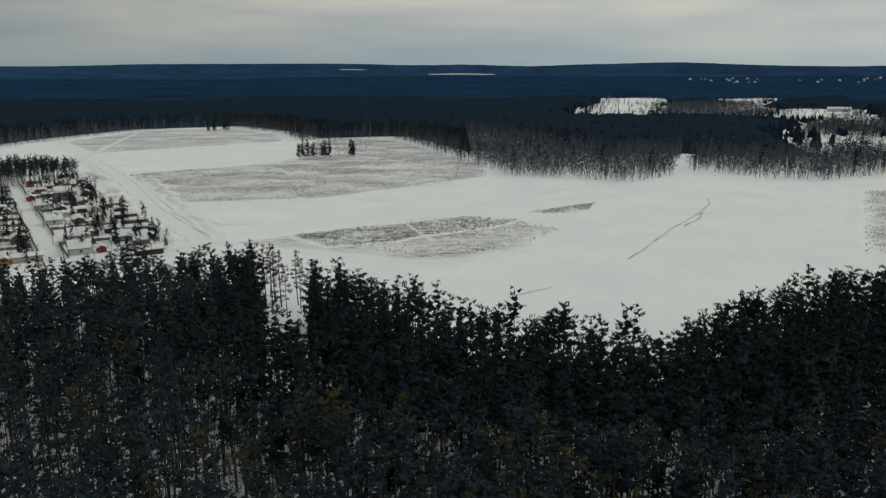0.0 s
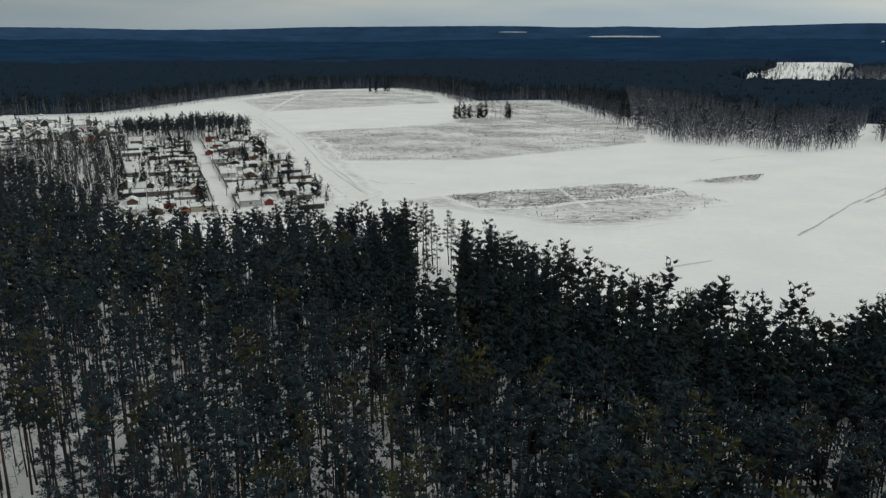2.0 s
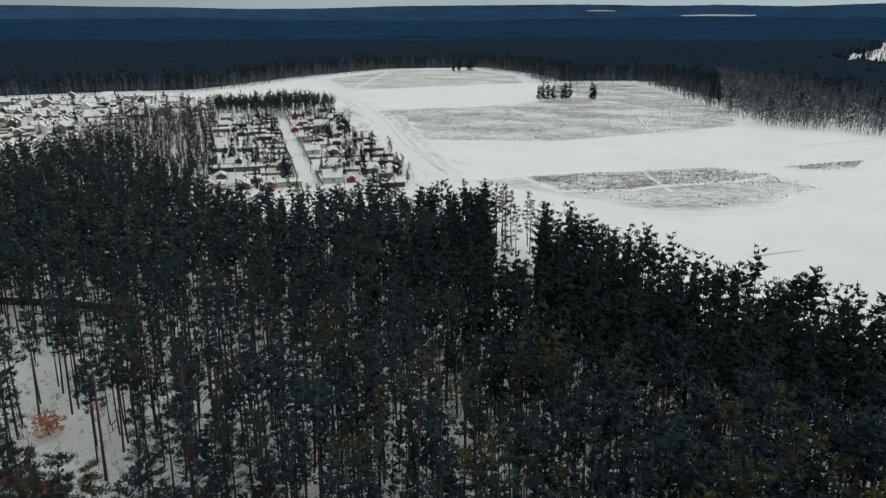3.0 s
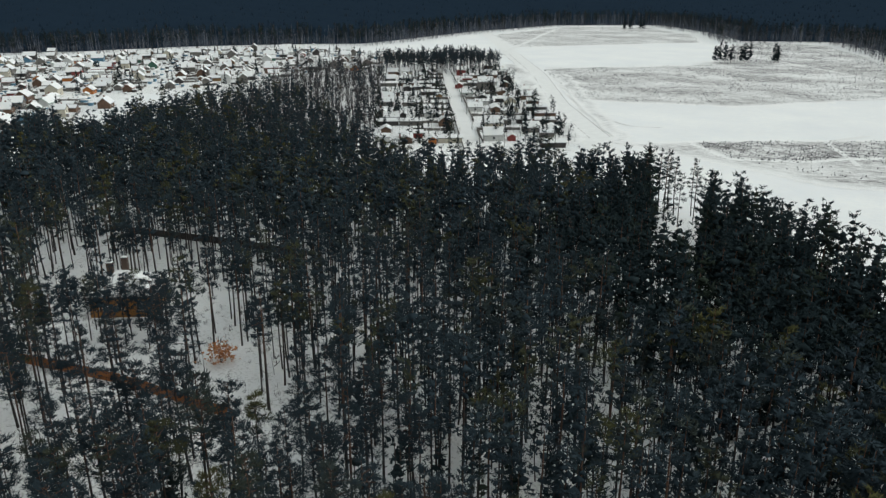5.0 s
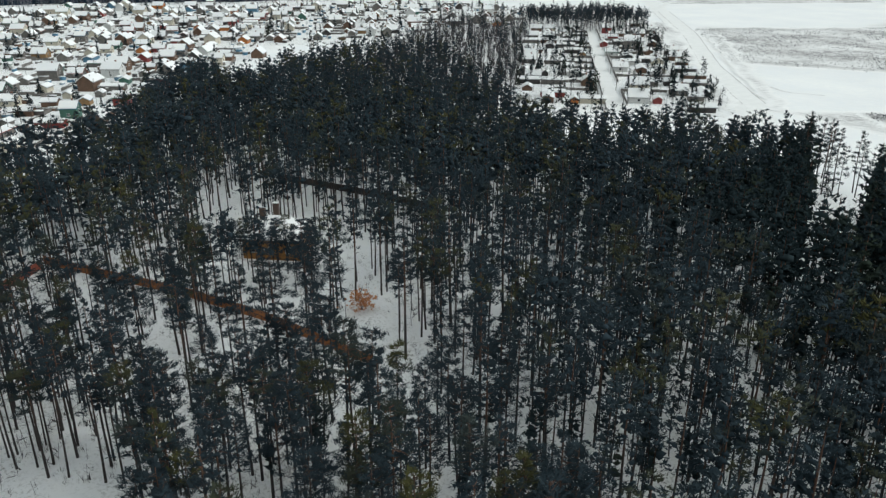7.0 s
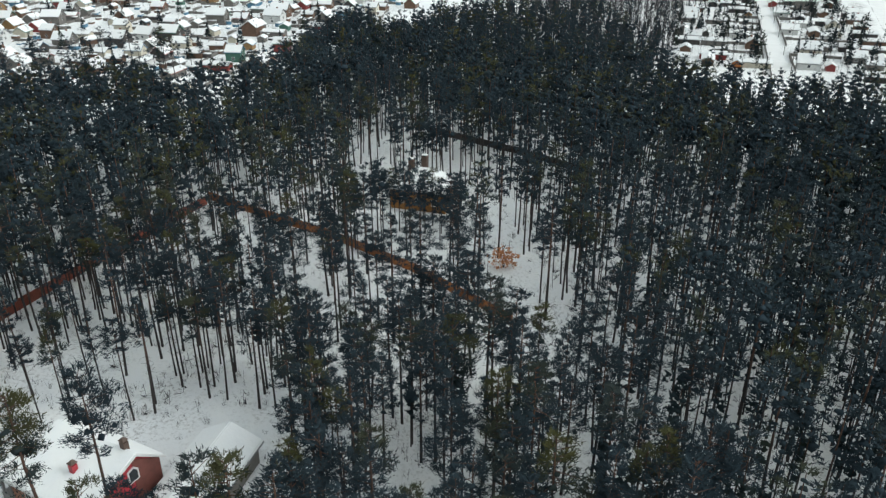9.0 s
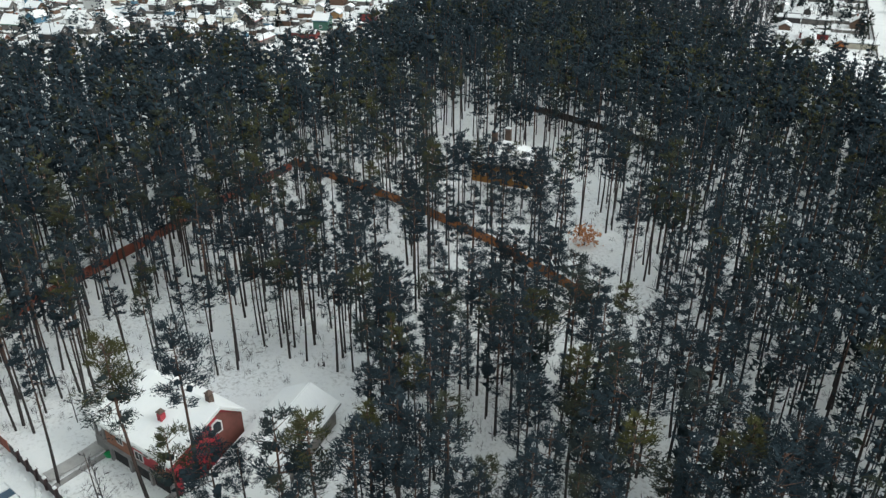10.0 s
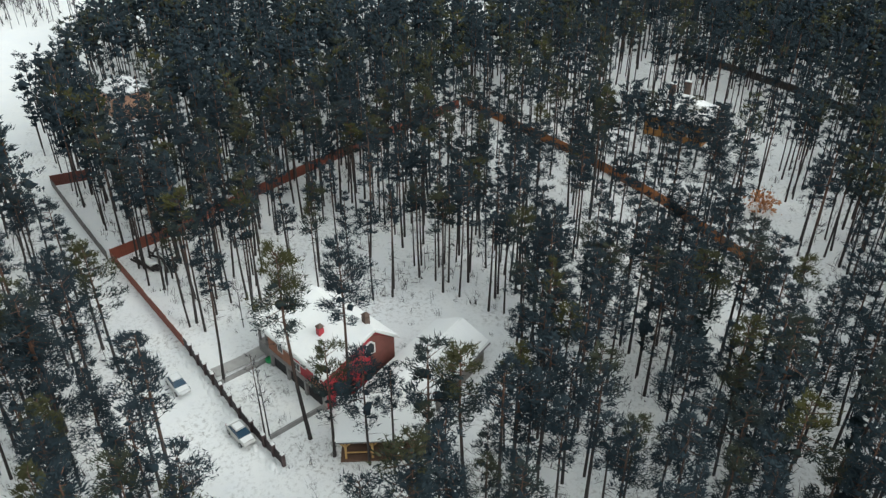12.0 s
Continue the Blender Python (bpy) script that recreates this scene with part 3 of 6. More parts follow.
near_kinds, KIND_HEIGHT = [], []
for k in range(20):
    h = rng.uniform(15.5, 20.5) if k < 18 else 25.0
    high = 8 <= k < 14     # the yard's pines carry their crowns higher
    broad = 14 <= k < 18   # pines grown in the open, broad and full
    trunk, crown = pine(rng, h, rng.uniform(0.6, 0.7) if high else rng.uniform(0.38, 0.48) if broad else rng.uniform(0.5, 0.64), rng.uniform(1.8, 2.3) if high else rng.uniform(2.5, 3.0) if broad else rng.uniform(2.1, 2.7),
                        21 if high else 30 if broad else 26, 84 if not broad else 104, 0.44, 6, snow=0.008 if k % 2 else 0.003, dead=11, thin=0.14, blunt=rng.uniform(0.35, 0.9), flat=0.13, core=6, body=0.5)
    if k >= 18:            # the two tallest, over the red house
        trunk, crown = pine(rng, h, 0.6, 3.0, 38, 150, 0.4, 6, snow=0.01, dead=7, thin=0.14, blunt=0.7, flat=0.16, core=6, body=0.5)
    v, f, m = join(trunk)
    tm = mesh_of("trunk", v, f, [BARK])
    v, f, m = join(crown)
    near_kinds.append((tm, mesh_of("crown", v, f, [NEEDLES, NEEDLES, ROOF_SNOW, LIT_TOPS], m)))
    KIND_HEIGHT.append(h)
LABELS = ("tall Scots pine with a bare trunk and ragged dark crown", "Scots pine with orange upper bark, crown dusted with snow")


def plant(k, x, y, s, turn):
    tree = tagged(new("pine_tree"), LABELS[k % 2], "pine tree", "pines round the houses")
    tree.matrix_world = pose(x, y, float(land(np.array(x), np.array(y))), 0, 0, turn) @ Matrix.Diagonal((s, s, s, 1))
    for name, mesh in zip(("trunk", "crown"), near_kinds[k]):
        new(name, mesh).parent = tree


in_yard = inside(YARD, px, py)
for i in near:
    k = int(rng.integers(8, 14) if in_yard[i] else rng.choice((0, 1, 2, 3, 4, 5, 6, 7, 14, 17)))
    plant(k, px[i], py[i], rng.uniform(0.82, 1.12), rng.uniform(0, 360))
# the pines that stand before the red house, its shed and along the lane: kind, place, height
for k, x, y, h in ((18, -71.8, 5.1, 25.2), (19, -72.9, 10.1, 24.5), (15, -68.2, 7.0, 16.2), (14, -65.6, 10.2, 16.0), (3, -64.2, 12.6, 14.8), (15, -61.0, 15.3, 19.4), (5, -57.2, 18.0, 20.2), (16, -54.6, 23.2, 17.0), (1, -57.6, 14.2, 14.5), (4, -54.8, 19.0, 12.5),
                   (3, -73.2, -15.4, 17), (17, -70.2, -15.0, 16), (14, -79.0, -20.0, 19), (16, -56.7, -8.8, 15), (2, -84.9, -17.1, 20), (17, -68.9, -19.0, 17), (3, -63.0, -12.8, 16), (1, -62.0, 24.6, 13),
                   (16, -48.7, 30.8, 15), (14, -43.8, 43.1, 15), (17, -66.0, 40.0, 17), (15, -64.9, 50.0, 19), (15, -63.9, 44.2, 18), (16, -53.9, 47.1, 18), (17, -48.9, 53.4, 17), (15, -38.4, 44.8, 15), (17, -51.4, 17.2, 13),
                   (2, -81.0, 59.5, 16), (3, -64.9, 60.0, 16), (5, -78.6, 55.1, 14), (17, -70.0, 53.4, 15),
                   (15, -114.6, 89.8, 12), (14, -116.5, 94.8, 11.5), (16, -119.5, 85.5, 12.5), (17, -123.5, 83.5, 11), (14, -111.0, 86.5, 10.5), (16, -122.0, 91.0, 11.5), (15, -117.5, 97.5, 11), (14, -126.5, 87.0, 11.5), (15, -117.0, 87.5, 13.5), (17, -113.0, 92.5, 13), (16, -121.0, 84.0, 13.5), (15, -118.8, 91.0, 13), (14, -110.0, 90.5, 12.5), (17, -115.5, 85.0, 13)):
    plant(k, x, y, h / KIND_HEIGHT[k], 70 * k)
mid, close, distant = [], [], []
for k in range(10):
    trunk, crown = pine(rng, rng.uniform(15.5, 21), rng.uniform(0.46, 0.6), rng.uniform(1.9, 2.6), 16, 38, 0.58, 4, snow=0.008 if k % 3 == 0 else 0, dead=4, thin=0.17, core=6, body=0.65, blunt=rng.uniform(0.3, 1.0))
    mid.append(join(trunk + crown))
    trunk, crown = pine(rng, rng.uniform(15, 20.5), rng.uniform(0.44, 0.58), rng.uniform(2.0, 2.7), 15, 32, 0.68, 4, dead=2, thin=0.18, core=6, body=0.9, blunt=rng.uniform(0.4, 1.0))
    close.append(join(trunk + crown))
    trunk, crown = pine(rng, rng.uniform(15, 20.5), rng.uniform(0.42, 0.56), rng.uniform(2.1, 2.9), 12, 18, 0.9, 3, dead=0, thin=0.18, core=6, body=1.0, blunt=rng.uniform(0.5, 1.0))
    distant.append(join(trunk + crown))
# plainer pines for the under-storey
lesser = []
for k in range(6):
    trunk, crown = pine(rng, rng.uniform(12, 18), rng.uniform(0.38, 0.52), rng.uniform(1.7, 2.3), 11, 15, 0.85, 3, dead=0, thin=0.2, core=6, body=1.0, blunt=rng.uniform(0.3, 0.9))
    lesser.append(join(trunk + crown))
yx, yy = grid_places(rng, (-145, -20, -50, 60), 3.9)
ok = pines_at(yx, yy) & inside(YARD, yx, yy) & ~inside([(-98, -6), (-60, -2), (-56, 10), (-70, 12), (-80, 5), (-98, 2)], yx, yy)
tall = [join([p for part_ in pine(rng, rng.uniform(17, 21), rng.uniform(0.55, 0.68), rng.uniform(2.0, 2.6), 18, 60, 0.48, 5, snow=0.01, dead=8, thin=0.15, core=5, body=0.5) for p in part_]) for k in range(5)]
scatter(tall, on_land(yx[ok], yy[ok]), "yard_pines", [BARK, NEEDLES, ROOF_SNOW, LIT_TOPS], "slender high-crowned pines in the snowy yard", "trees", rng, (0.85, 1.1))
is_close = close_wood(px, py)
scatter(mid, on_land(px[~isnear & ~is_close], py[~isnear & ~is_close]), "pine_woods", [BARK, NEEDLES, ROOF_SNOW, LIT_TOPS], "dense dark Scots pine woods on snow", "woods", rng, (0.78, 1.12))
east = (px > -58) & (py > 112)
toward = (px < -62) & (py > 176)     # younger growth towards the village
remote = np.hypot(px, py) > 165
# pines to the east get darker needles, their backlit shade painted in
for kinds, leaf, top_leaf, sel in ((close, NEEDLES, LIT_TOPS, ~east & ~remote), (distant, NEEDLES, LIT_TOPS, ~east & remote), (distant, SPRUCE_AND_SHADE, SPRUCE_AND_SHADE, east)):
    sel = sel & ~isnear & is_close
    for part_, sizes in ((sel & ~toward, (0.78, 1.12)), (sel & toward, (0.7, 1.0))):
        if part_.any():
            scatter(kinds, on_land(px[part_], py[part_]), "pine_woods", [BARK, leaf, ROOF_SNOW, top_leaf], "close-grown dark pine woods", "woods", rng, sizes)

def thicket(rng, height, n=16, width=0.14, lean=0.9):
    """A far bare sapling: a thin stem and long upright twigs."""
    pieces = [(*tube([(0, 0, -0.3), (rng.normal(0, 0.3), rng.normal(0, 0.3), height)], (0.012 * height, 0.03), 3), 0)]
    q = np.stack([rng.normal(0, 0.35, n), rng.normal(0, 0.35, n), rng.uniform(0.0, 0.72, n) * height], -1)
    e = np.stack([rng.normal(0, lean, n), rng.normal(0, lean, n), rng.uniform(0.15, 0.36, n) * height], -1)
    w = rng.normal(0, width, (n, 3)) * (1, 1, 0)
    v = np.stack([q - w, q + w, q + e], 1).reshape(-1, 3)
    pieces.append((v, np.arange(3 * n).reshape(-1, 3), 1))
    return join(pieces)


def bare_crown(rng, height, n=30):
    """A far leafless tree: two or three stems and a rounded haze of short twigs."""
    pieces = []
    for k in range(2):
        b = rng.normal(0, 0.5, 2)
        pieces.append((*tube([(b[0], b[1], -0.3), (b[0] * 1.6, b[1] * 1.6, height * rng.uniform(0.75, 0.95))], (0.011 * height, 0.03), 3), 0))
    u = rng.uniform(0.22, 0.95, n)
    wide = height * 0.13 * np.interp(u, (0.2, 0.5, 0.8, 1), (0.5, 1.0, 0.85, 0.25))
    q = np.stack([rng.normal(0, 1, n) * wide, rng.normal(0, 1, n) * wide, u * height], -1)
    e = np.stack([q[:, 0] * 0.5 + rng.normal(0, 0.5, n), q[:, 1] * 0.5 + rng.normal(0, 0.5, n), rng.uniform(0.06, 0.17, n) * height], -1)
    w = rng.normal(0, 0.2, (n, 3)) * (1, 1, 0.3)
    v = np.stack([q - w, q + w, q + e], 1).reshape(-1, 3)
    pieces.append((v, np.arange(3 * n).reshape(-1, 3), 1))
    return join(pieces)


edge_brush = [thicket(rng, rng.uniform(6, 11)) for k in range(6)]
# the field-side wood is filled from below by added young spruces, standing for its shaded gaps
young = [join([p for part_ in spruce(rng, rng.uniform(4, 8.5), 1.9, 8, 9, 1.1) for p in part_]) for k in range(5)]
ux, uy = grid_places(rng, (-80, 30, 240, 240), 4.8)
uin = pines_at(ux, uy) & close_wood(ux, uy) & (ux + 0.3 * uy > -20) & (rng.uniform(0, 1, ux.shape) < 0.6)
scatter(young, on_land(ux[uin], uy[uin]), "young_spruces", [BARK, SPRUCE_AND_SHADE], "added dark young spruces standing for the shade below the pines", "woods", rng, (0.6, 1.1))
ux, uy = grid_places(rng, (-80, 30, 240, 240), 5.0)
uin = pines_at(ux, uy) & close_wood(ux, uy) & (rng.uniform(0, 1, ux.shape) < 0.52)
# the same darkened needles, standing for the shade inside this wood
scatter(lesser, on_land(ux[uin], uy[uin]), "pine_woods", [BARK, SPRUCE_AND_SHADE, ROOF_SNOW, SPRUCE_AND_SHADE], "close-grown dark pines by the field", "woods", rng, (0.75, 1.1))
# the edge by the field is closed from below
ux, uy = grid_places(rng, (-66, 140, 240, 240), 2.9)
uin = inside(FOREST, ux, uy) & (gap_to(FOREST, ux, uy) < 26) & ~inside(NOTCH, ux, uy) & (rng.uniform(0, 1, ux.shape) < 0.8)
scatter(young, on_land(ux[uin], uy[uin]), "young_spruces", [BARK, SPRUCE_AND_SHADE], "dark young growth closing the wood's edge by the field", "woods", rng, (0.7, 1.4))
# slighter pines between, this side of the close wood
ux, uy = grid_places(rng, (-66, 46, 20, 128), 4.6)
uin = pines_at(ux, uy) & ~close_wood(ux, uy) & (rng.uniform(0, 1, ux.shape) < np.clip(0.65 + (ux + 45) / 90, 0.45, 0.9))
# pines again in the darker needles, shade put into their colour
scatter(lesser, on_land(ux[uin], uy[uin]), "pine_woods", [BARK, SPRUCE_AND_SHADE, ROOF_SNOW, SPRUCE_AND_SHADE], "slender dark pines in the open wood", "woods", rng, (0.62, 0.95))
# more pines by the far end of the lane, about the peach house
ux, uy = grid_places(rng, (-185, -32, -125, 4), 4.6)
uin = inside([(-180, -29), (-150, -21), (-138, -15), (-140, -4), (-164, 0), (-172, -14), (-182, -22)], ux, uy) & ~inside([(-190, -43), (-151, -31), (-119, -21), (-119, -14), (-151, -23), (-190, -34)], ux, uy) & (rng.uniform(0, 1, ux.shape) < 0.75)
scatter(mid, on_land(ux[uin], uy[uin]), "pine_woods", [BARK, NEEDLES, ROOF_SNOW, LIT_TOPS], "dark pines about the peach-coloured house", "woods", rng, (0.8, 1.05))
# bare undergrowth on the forest floor
under = [thicket(rng, rng.uniform(1.6, 3.0), 9, 0.05, 0.45) for k in range(5)]
ux, uy = grid_places(rng, (-150, -40, 60, 150), 2.7)
uin = inside(FOREST, ux, uy) & ~inside(LANE, ux, uy) & (ripple(ux, uy, 8, 2) + rng.normal(0, 0.5, ux.shape) > np.where(ux > -100, 0.05, 0.3))
for p in HOUSES_CLEAR:
    uin &= ~inside(p, ux, uy)
scatter(under, on_land(ux[uin], uy[uin]), "undergrowth", [TWIG, TWIG], "bare grey undergrowth poking through the snow", "undergrowth", rng, (0.5, 1.3))
# scattered pines before the large village
ux, uy = grid_places(rng, (-345, 10, -250, 130), 7.0)
uin = inside([(-258, 15), (-330, 35), (-325, 95), (-285, 120), (-250, 95)], ux, uy) & (rng.uniform(0, 1, ux.shape) < 0.45)
scatter(mid, on_land(ux[uin], uy[uin]), "pine_woods", [BARK, NEEDLES, ROOF_SNOW, LIT_TOPS], "scattered pines before the village", "woods", rng, (0.6, 0.95))
# bare birches before the village and on the edge of the pines
edge_birch = [join(birch(rng, rng.uniform(10, 16), 8, 6)) for k in range(6)]
bx, by = grid_places(rng, (-355, 200, -150, 455), 4.2)
ok = inside(BIRCHES, bx, by)
patch_on_ground("forest_floor", BIRCHES, FOREST_SNOW, "snowy floor of the birch wood with litter", "forest floor", 0.07, 4.0)
tx, ty = grid_places(rng, (-355, 200, -150, 455), 6.5)
tin = inside(BIRCHES, tx, ty) & ~inside(FOREST, tx, ty) & (rng.uniform(0, 1, tx.shape) < 0.45)
scatter(mid, on_land(tx[tin], ty[tin]), "pine_woods", [BARK, NEEDLES, ROOF_SNOW, LIT_TOPS], "dark pines among the bare birches", "woods", rng, (0.5, 0.9))
scatter(edge_birch + edge_brush, on_land(bx[ok], by[ok]), "birch_woods", [TWIG, TWIG], "bare grey birches and aspens on snow", "woods", rng)

# woods along the far side of the fields: pines behind, birches in front
FAR_EDGE = [(-900, 40), (-790, 150), (-735, 320), (-680, 385), (-615, 450), (-570, 530), (-495, 607), (-440, 640), (-430, 700), (-429, 763), (-420, 865), (-383, 1016), (-289, 1074), (-193, 944), (-154, 841), (-60, 881), (-25, 784), (32, 578), (45, 537), (81, 519),
            (125, 499), (150, 525), (189, 560), (213, 519), (249, 507), (305, 537), (420, 560)]
line = np.asarray(FAR_EDGE, float)
FAR_WOODS = FAR_EDGE + [(900, 700), (2400, 2000), (2400, 4300), (-2400, 4300), (-4300, 2600), (-4300, 300), (-2500, 0)]
far_pine = []
for k in range(6):
    trunk, crown = pine(rng, rng.uniform(15, 19), 0.34, 2.5, 11, 9, 1.15, 3, dead=0, thin=0.22, core=4, body=1.2, blunt=0.6)
    far_pine.append(join(trunk + crown))
far_birch = [join(birch(rng, rng.uniform(13, 18), 4, 4)) for k in range(5)]
brush = [bare_crown(rng, rng.uniform(10, 16)) for k in range(7)]
fx, fy = grid_places(rng, (-980, 40, 700, 1250), 7.0)
depth = gap_to(np.concatenate([line, line[::-1]]), fx, fy)
inw = inside(FAR_WOODS, fx, fy)
OPENINGS = [[(240, 1290), (300, 1260), (345, 1330), (450, 1650), (600, 2150), (655, 2420), (500, 2400), (440, 2100), (330, 1800)], [(700, 1960), (740, 1880), (800, 1900), (880, 2150), (1000, 2420), (870, 2410)],
            [(480, 1200), (560, 1150), (640, 1170), (760, 1420), (870, 1640), (780, 1700), (660, 1560), (600, 1380)], [(355, 690), (400, 705), (440, 680), (520, 850), (450, 830), (400, 860)], [(160, 505), (172, 512), (184, 583), (207, 625), (222, 690), (212, 692), (194, 632), (172, 590)]]
WOODED = [[(365, 1340), (480, 1240), (610, 1420), (700, 1700), (730, 1900), (600, 2080), (520, 1780)], [(400, 880), (500, 850), (600, 860), (760, 1200), (640, 1160), (560, 1140), (470, 1010)]]
for p in OPENINGS + WOODED:
    inw &= ~inside(p, fx, fy)
rnd = rng.uniform(0, 1, fx.shape)
leafless = (fx > 25) & (depth < 150)
scatter(far_pine, on_land(*(q[inw & (depth < np.where(fx > 25, 150, 62)) & (rnd < np.where(leafless, 0.07, 0.55))] for q in (fx, fy))), "pine_woods", [BARK, SPRUCE_AND_SHADE, ROOF_SNOW, SPRUCE_AND_SHADE], "dark pine woods along the far field edge", "woods", rng)
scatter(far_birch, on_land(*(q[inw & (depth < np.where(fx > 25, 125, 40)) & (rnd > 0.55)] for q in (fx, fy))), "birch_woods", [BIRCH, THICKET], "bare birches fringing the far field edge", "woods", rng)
tx, ty = grid_places(rng, (-980, 40, 700, 1250), 4.2)
tin = inside(FAR_WOODS, tx, ty) & (gap_to(np.concatenate([line, line[::-1]]), tx, ty) < np.where(tx > 25, 140, 24)) & (rng.uniform(0, 1, tx.shape) < np.where(tx > 25, 0.68 + 0.3 * ripple(tx, ty, 19, 5), 0.5))
for p in OPENINGS:
    tin &= ~inside(p, tx, ty)
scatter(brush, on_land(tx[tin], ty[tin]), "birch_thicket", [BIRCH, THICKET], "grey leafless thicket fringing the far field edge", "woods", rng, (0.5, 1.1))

# the blue distance, a plain backdrop: haze put in as blue colour and a glow
HAZE, hn, hl_, hs = material("far_ridge_haze")
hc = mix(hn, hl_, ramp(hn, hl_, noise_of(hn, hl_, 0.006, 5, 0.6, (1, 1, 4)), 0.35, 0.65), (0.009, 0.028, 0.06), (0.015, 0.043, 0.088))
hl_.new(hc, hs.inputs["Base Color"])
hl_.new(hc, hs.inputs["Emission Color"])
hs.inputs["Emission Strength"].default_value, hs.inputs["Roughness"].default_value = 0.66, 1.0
SLOPE_HAZE = HAZE.copy()
SLOPE_HAZE.name = "far_slope"
for link in list(SLOPE_HAZE.node_tree.links):
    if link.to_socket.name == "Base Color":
        SLOPE_HAZE.node_tree.links.remove(link)
# almost black base, so that the haze of the slopes is all glow
SLOPE_HAZE.node_tree.nodes["Principled BSDF"].inputs["Base Color"].default_value = (0.003, 0.007, 0.013, 1)
SLOPE_HAZE.node_tree.nodes["Principled BSDF"].inputs["Specular IOR Level"].default_value = 0.0
# distant woods: small ragged cones, wider apart the farther they stand
lumps = []
for k in range(5):
    h, r = rng.uniform(15, 17.5), rng.uniform(3.2, 4.6)
    a = np.arange(5) * 1.2566
    v = np.concatenate([np.stack([r * np.cos(a) * rng.uniform(0.7, 1.2, 5), r * np.sin(a) * rng.uniform(0.7, 1.2, 5), h * rng.uniform(0.25, 0.5, 5)], -1),
                        np.stack([0.55 * r * np.cos(a + 0.6), 0.55 * r * np.sin(a + 0.6), h * rng.uniform(0.6, 0.8, 5)], -1), [(0, 0, h)]])
    f = [(i, (i + 1) % 5, 5 + i) for i in range(5)] + [((i + 1) % 5, 5 + (i + 1) % 5, 5 + i) for i in range(5)] + [(5 + i, 5 + (i + 1) % 5, 10) for i in range(5)]
    lumps.append((v, np.array(f), np.zeros(15, int)))
u = rng.uniform(0, 1, 9000)
r = 560 * (2450 / 560) ** u
az = rng.uniform(-0.7, 1.8, u.shape)
fx, fy = r * -np.sin(az), r * np.cos(az)
ok = inside(FAR_WOODS, fx, fy) | (r > 2600)
ok &= gap_to(np.concatenate([line, line[::-1]]), fx, fy) > np.where(fx > 25, 140, 25)
for p in OPENINGS + WOODED:
    ok &= ~inside(p, fx, fy)
fx, fy, r = fx[ok], fy[ok], r[ok]
near_r = r < 2440
scatter(lumps, on_land(fx[near_r], fy[near_r]), "far_woods", [FAR_HAZED], "dark distant forest covering the plain", "woods", rng, (0.8, 0.98))

# closed canopy under the distant tree tops
def canopy_height(x, y):
    """Tree-top height, sinking to the ground at the edges of the woods."""
    gap = gap_to(np.concatenate([line, line[::-1]]), x, y)
    gap = gap - 105 * (x > 25)
    for p in OPENINGS[:4] + WOODED:
        gap = np.minimum(gap, np.where(inside(p, x, y), 0, gap_to(p, x, y)))
    gap = np.minimum(gap, np.where(inside(OPENINGS[4], x, y), 0, gap_to(OPENINGS[4], x, y) * 5))
    return land(x, y) - 1.0 + (12.5 + np.random.default_rng(4).uniform(-2.2, 2.2, x.shape) + 1.8 * ripple(x, y, 37, 2)) * np.clip((gap - 24) / 30, 0, 1)


cv, cq = polar_sheet(np.geomspace(560, 4880, 170), np.linspace(-2.05, 0.85, 420), canopy_height)
mx, my = cv[cq].mean(1)[:, 0], cv[cq].mean(1)[:, 1]
ok = inside(FAR_WOODS, mx, my) | (np.hypot(mx, my) > 2600)
far_off = np.hypot(mx, my) > 2300 + 260 * ripple(mx, my, 190, 2)
used, q = np.unique(cq[ok & far_off], return_inverse=True)
tagged(new("backdrop", mesh_of("backdrop", cv[used], q.reshape(-1, 4), [SLOPE_HAZE])), "wooded slopes in the distance, coloured as blue haze", "hills", kind="structure")
used, q = np.unique(cq[ok & ~far_off], return_inverse=True)
tagged(new("far_canopy", mesh_of("far_canopy", cv[used], q.reshape(-1, 4), [FAR_HAZED])), "closed dark canopy of the distant forest", "woods", kind="stuff")

# the last ridges on the horizon, a plain backdrop in haze blue: azimuth in degrees east of the first view, and height
RIDGE = [(-122, 130), (-95, 140), (-70, 128), (-48, 141), (-36, 132), (-29, 123), (-22, 139), (-18, 147), (-13, 146), (-9, 154), (-5, 145), (-1, 142), (3, 148), (5.3, 130), (7, 138), (11, 147), (16, 158), (20, 144), (26, 125), (30, 133), (52, 140)]
for rr, drop in ((4850, 0.0), (4700, 1.0)):
    aa = np.linspace(-2.1, 0.9, 500)
    low = 96 + 10 * (np.sin(aa * 6.3 + 2.1) + 0.5 * np.sin(aa * 15 + 4.2))
    top = np.interp(np.degrees(aa), *np.array(RIDGE).T) * (1 - drop) + low * drop
    top = np.convolve(np.pad(top, 7, "edge"), np.ones(15) / 15, "valid") + 1.0 * np.sin(aa * 47) + 1.8 * np.random.default_rng(9).uniform(0, 1, 500)
    rows_ = [np.stack([rr * np.sin(aa), rr * np.cos(aa), z], -1) for z in (0 * aa - 5, top)]
    back = [np.stack([(rr + 40) * np.sin(aa), (rr + 40) * np.cos(aa), z], -1) for z in (top - 4, 0 * aa - 5)]
    i = np.arange(499)
    q = np.concatenate([np.stack([k * 500 + i, k * 500 + i + 1, (k + 1) * 500 + i + 1, (k + 1) * 500 + i], -1) for k in range(3)])
    tagged(new("backdrop", mesh_of("backdrop", np.concatenate(rows_ + back), q, [HAZE])), "forested ridge on the far horizon, coloured as blue haze", "hills", kind="structure")
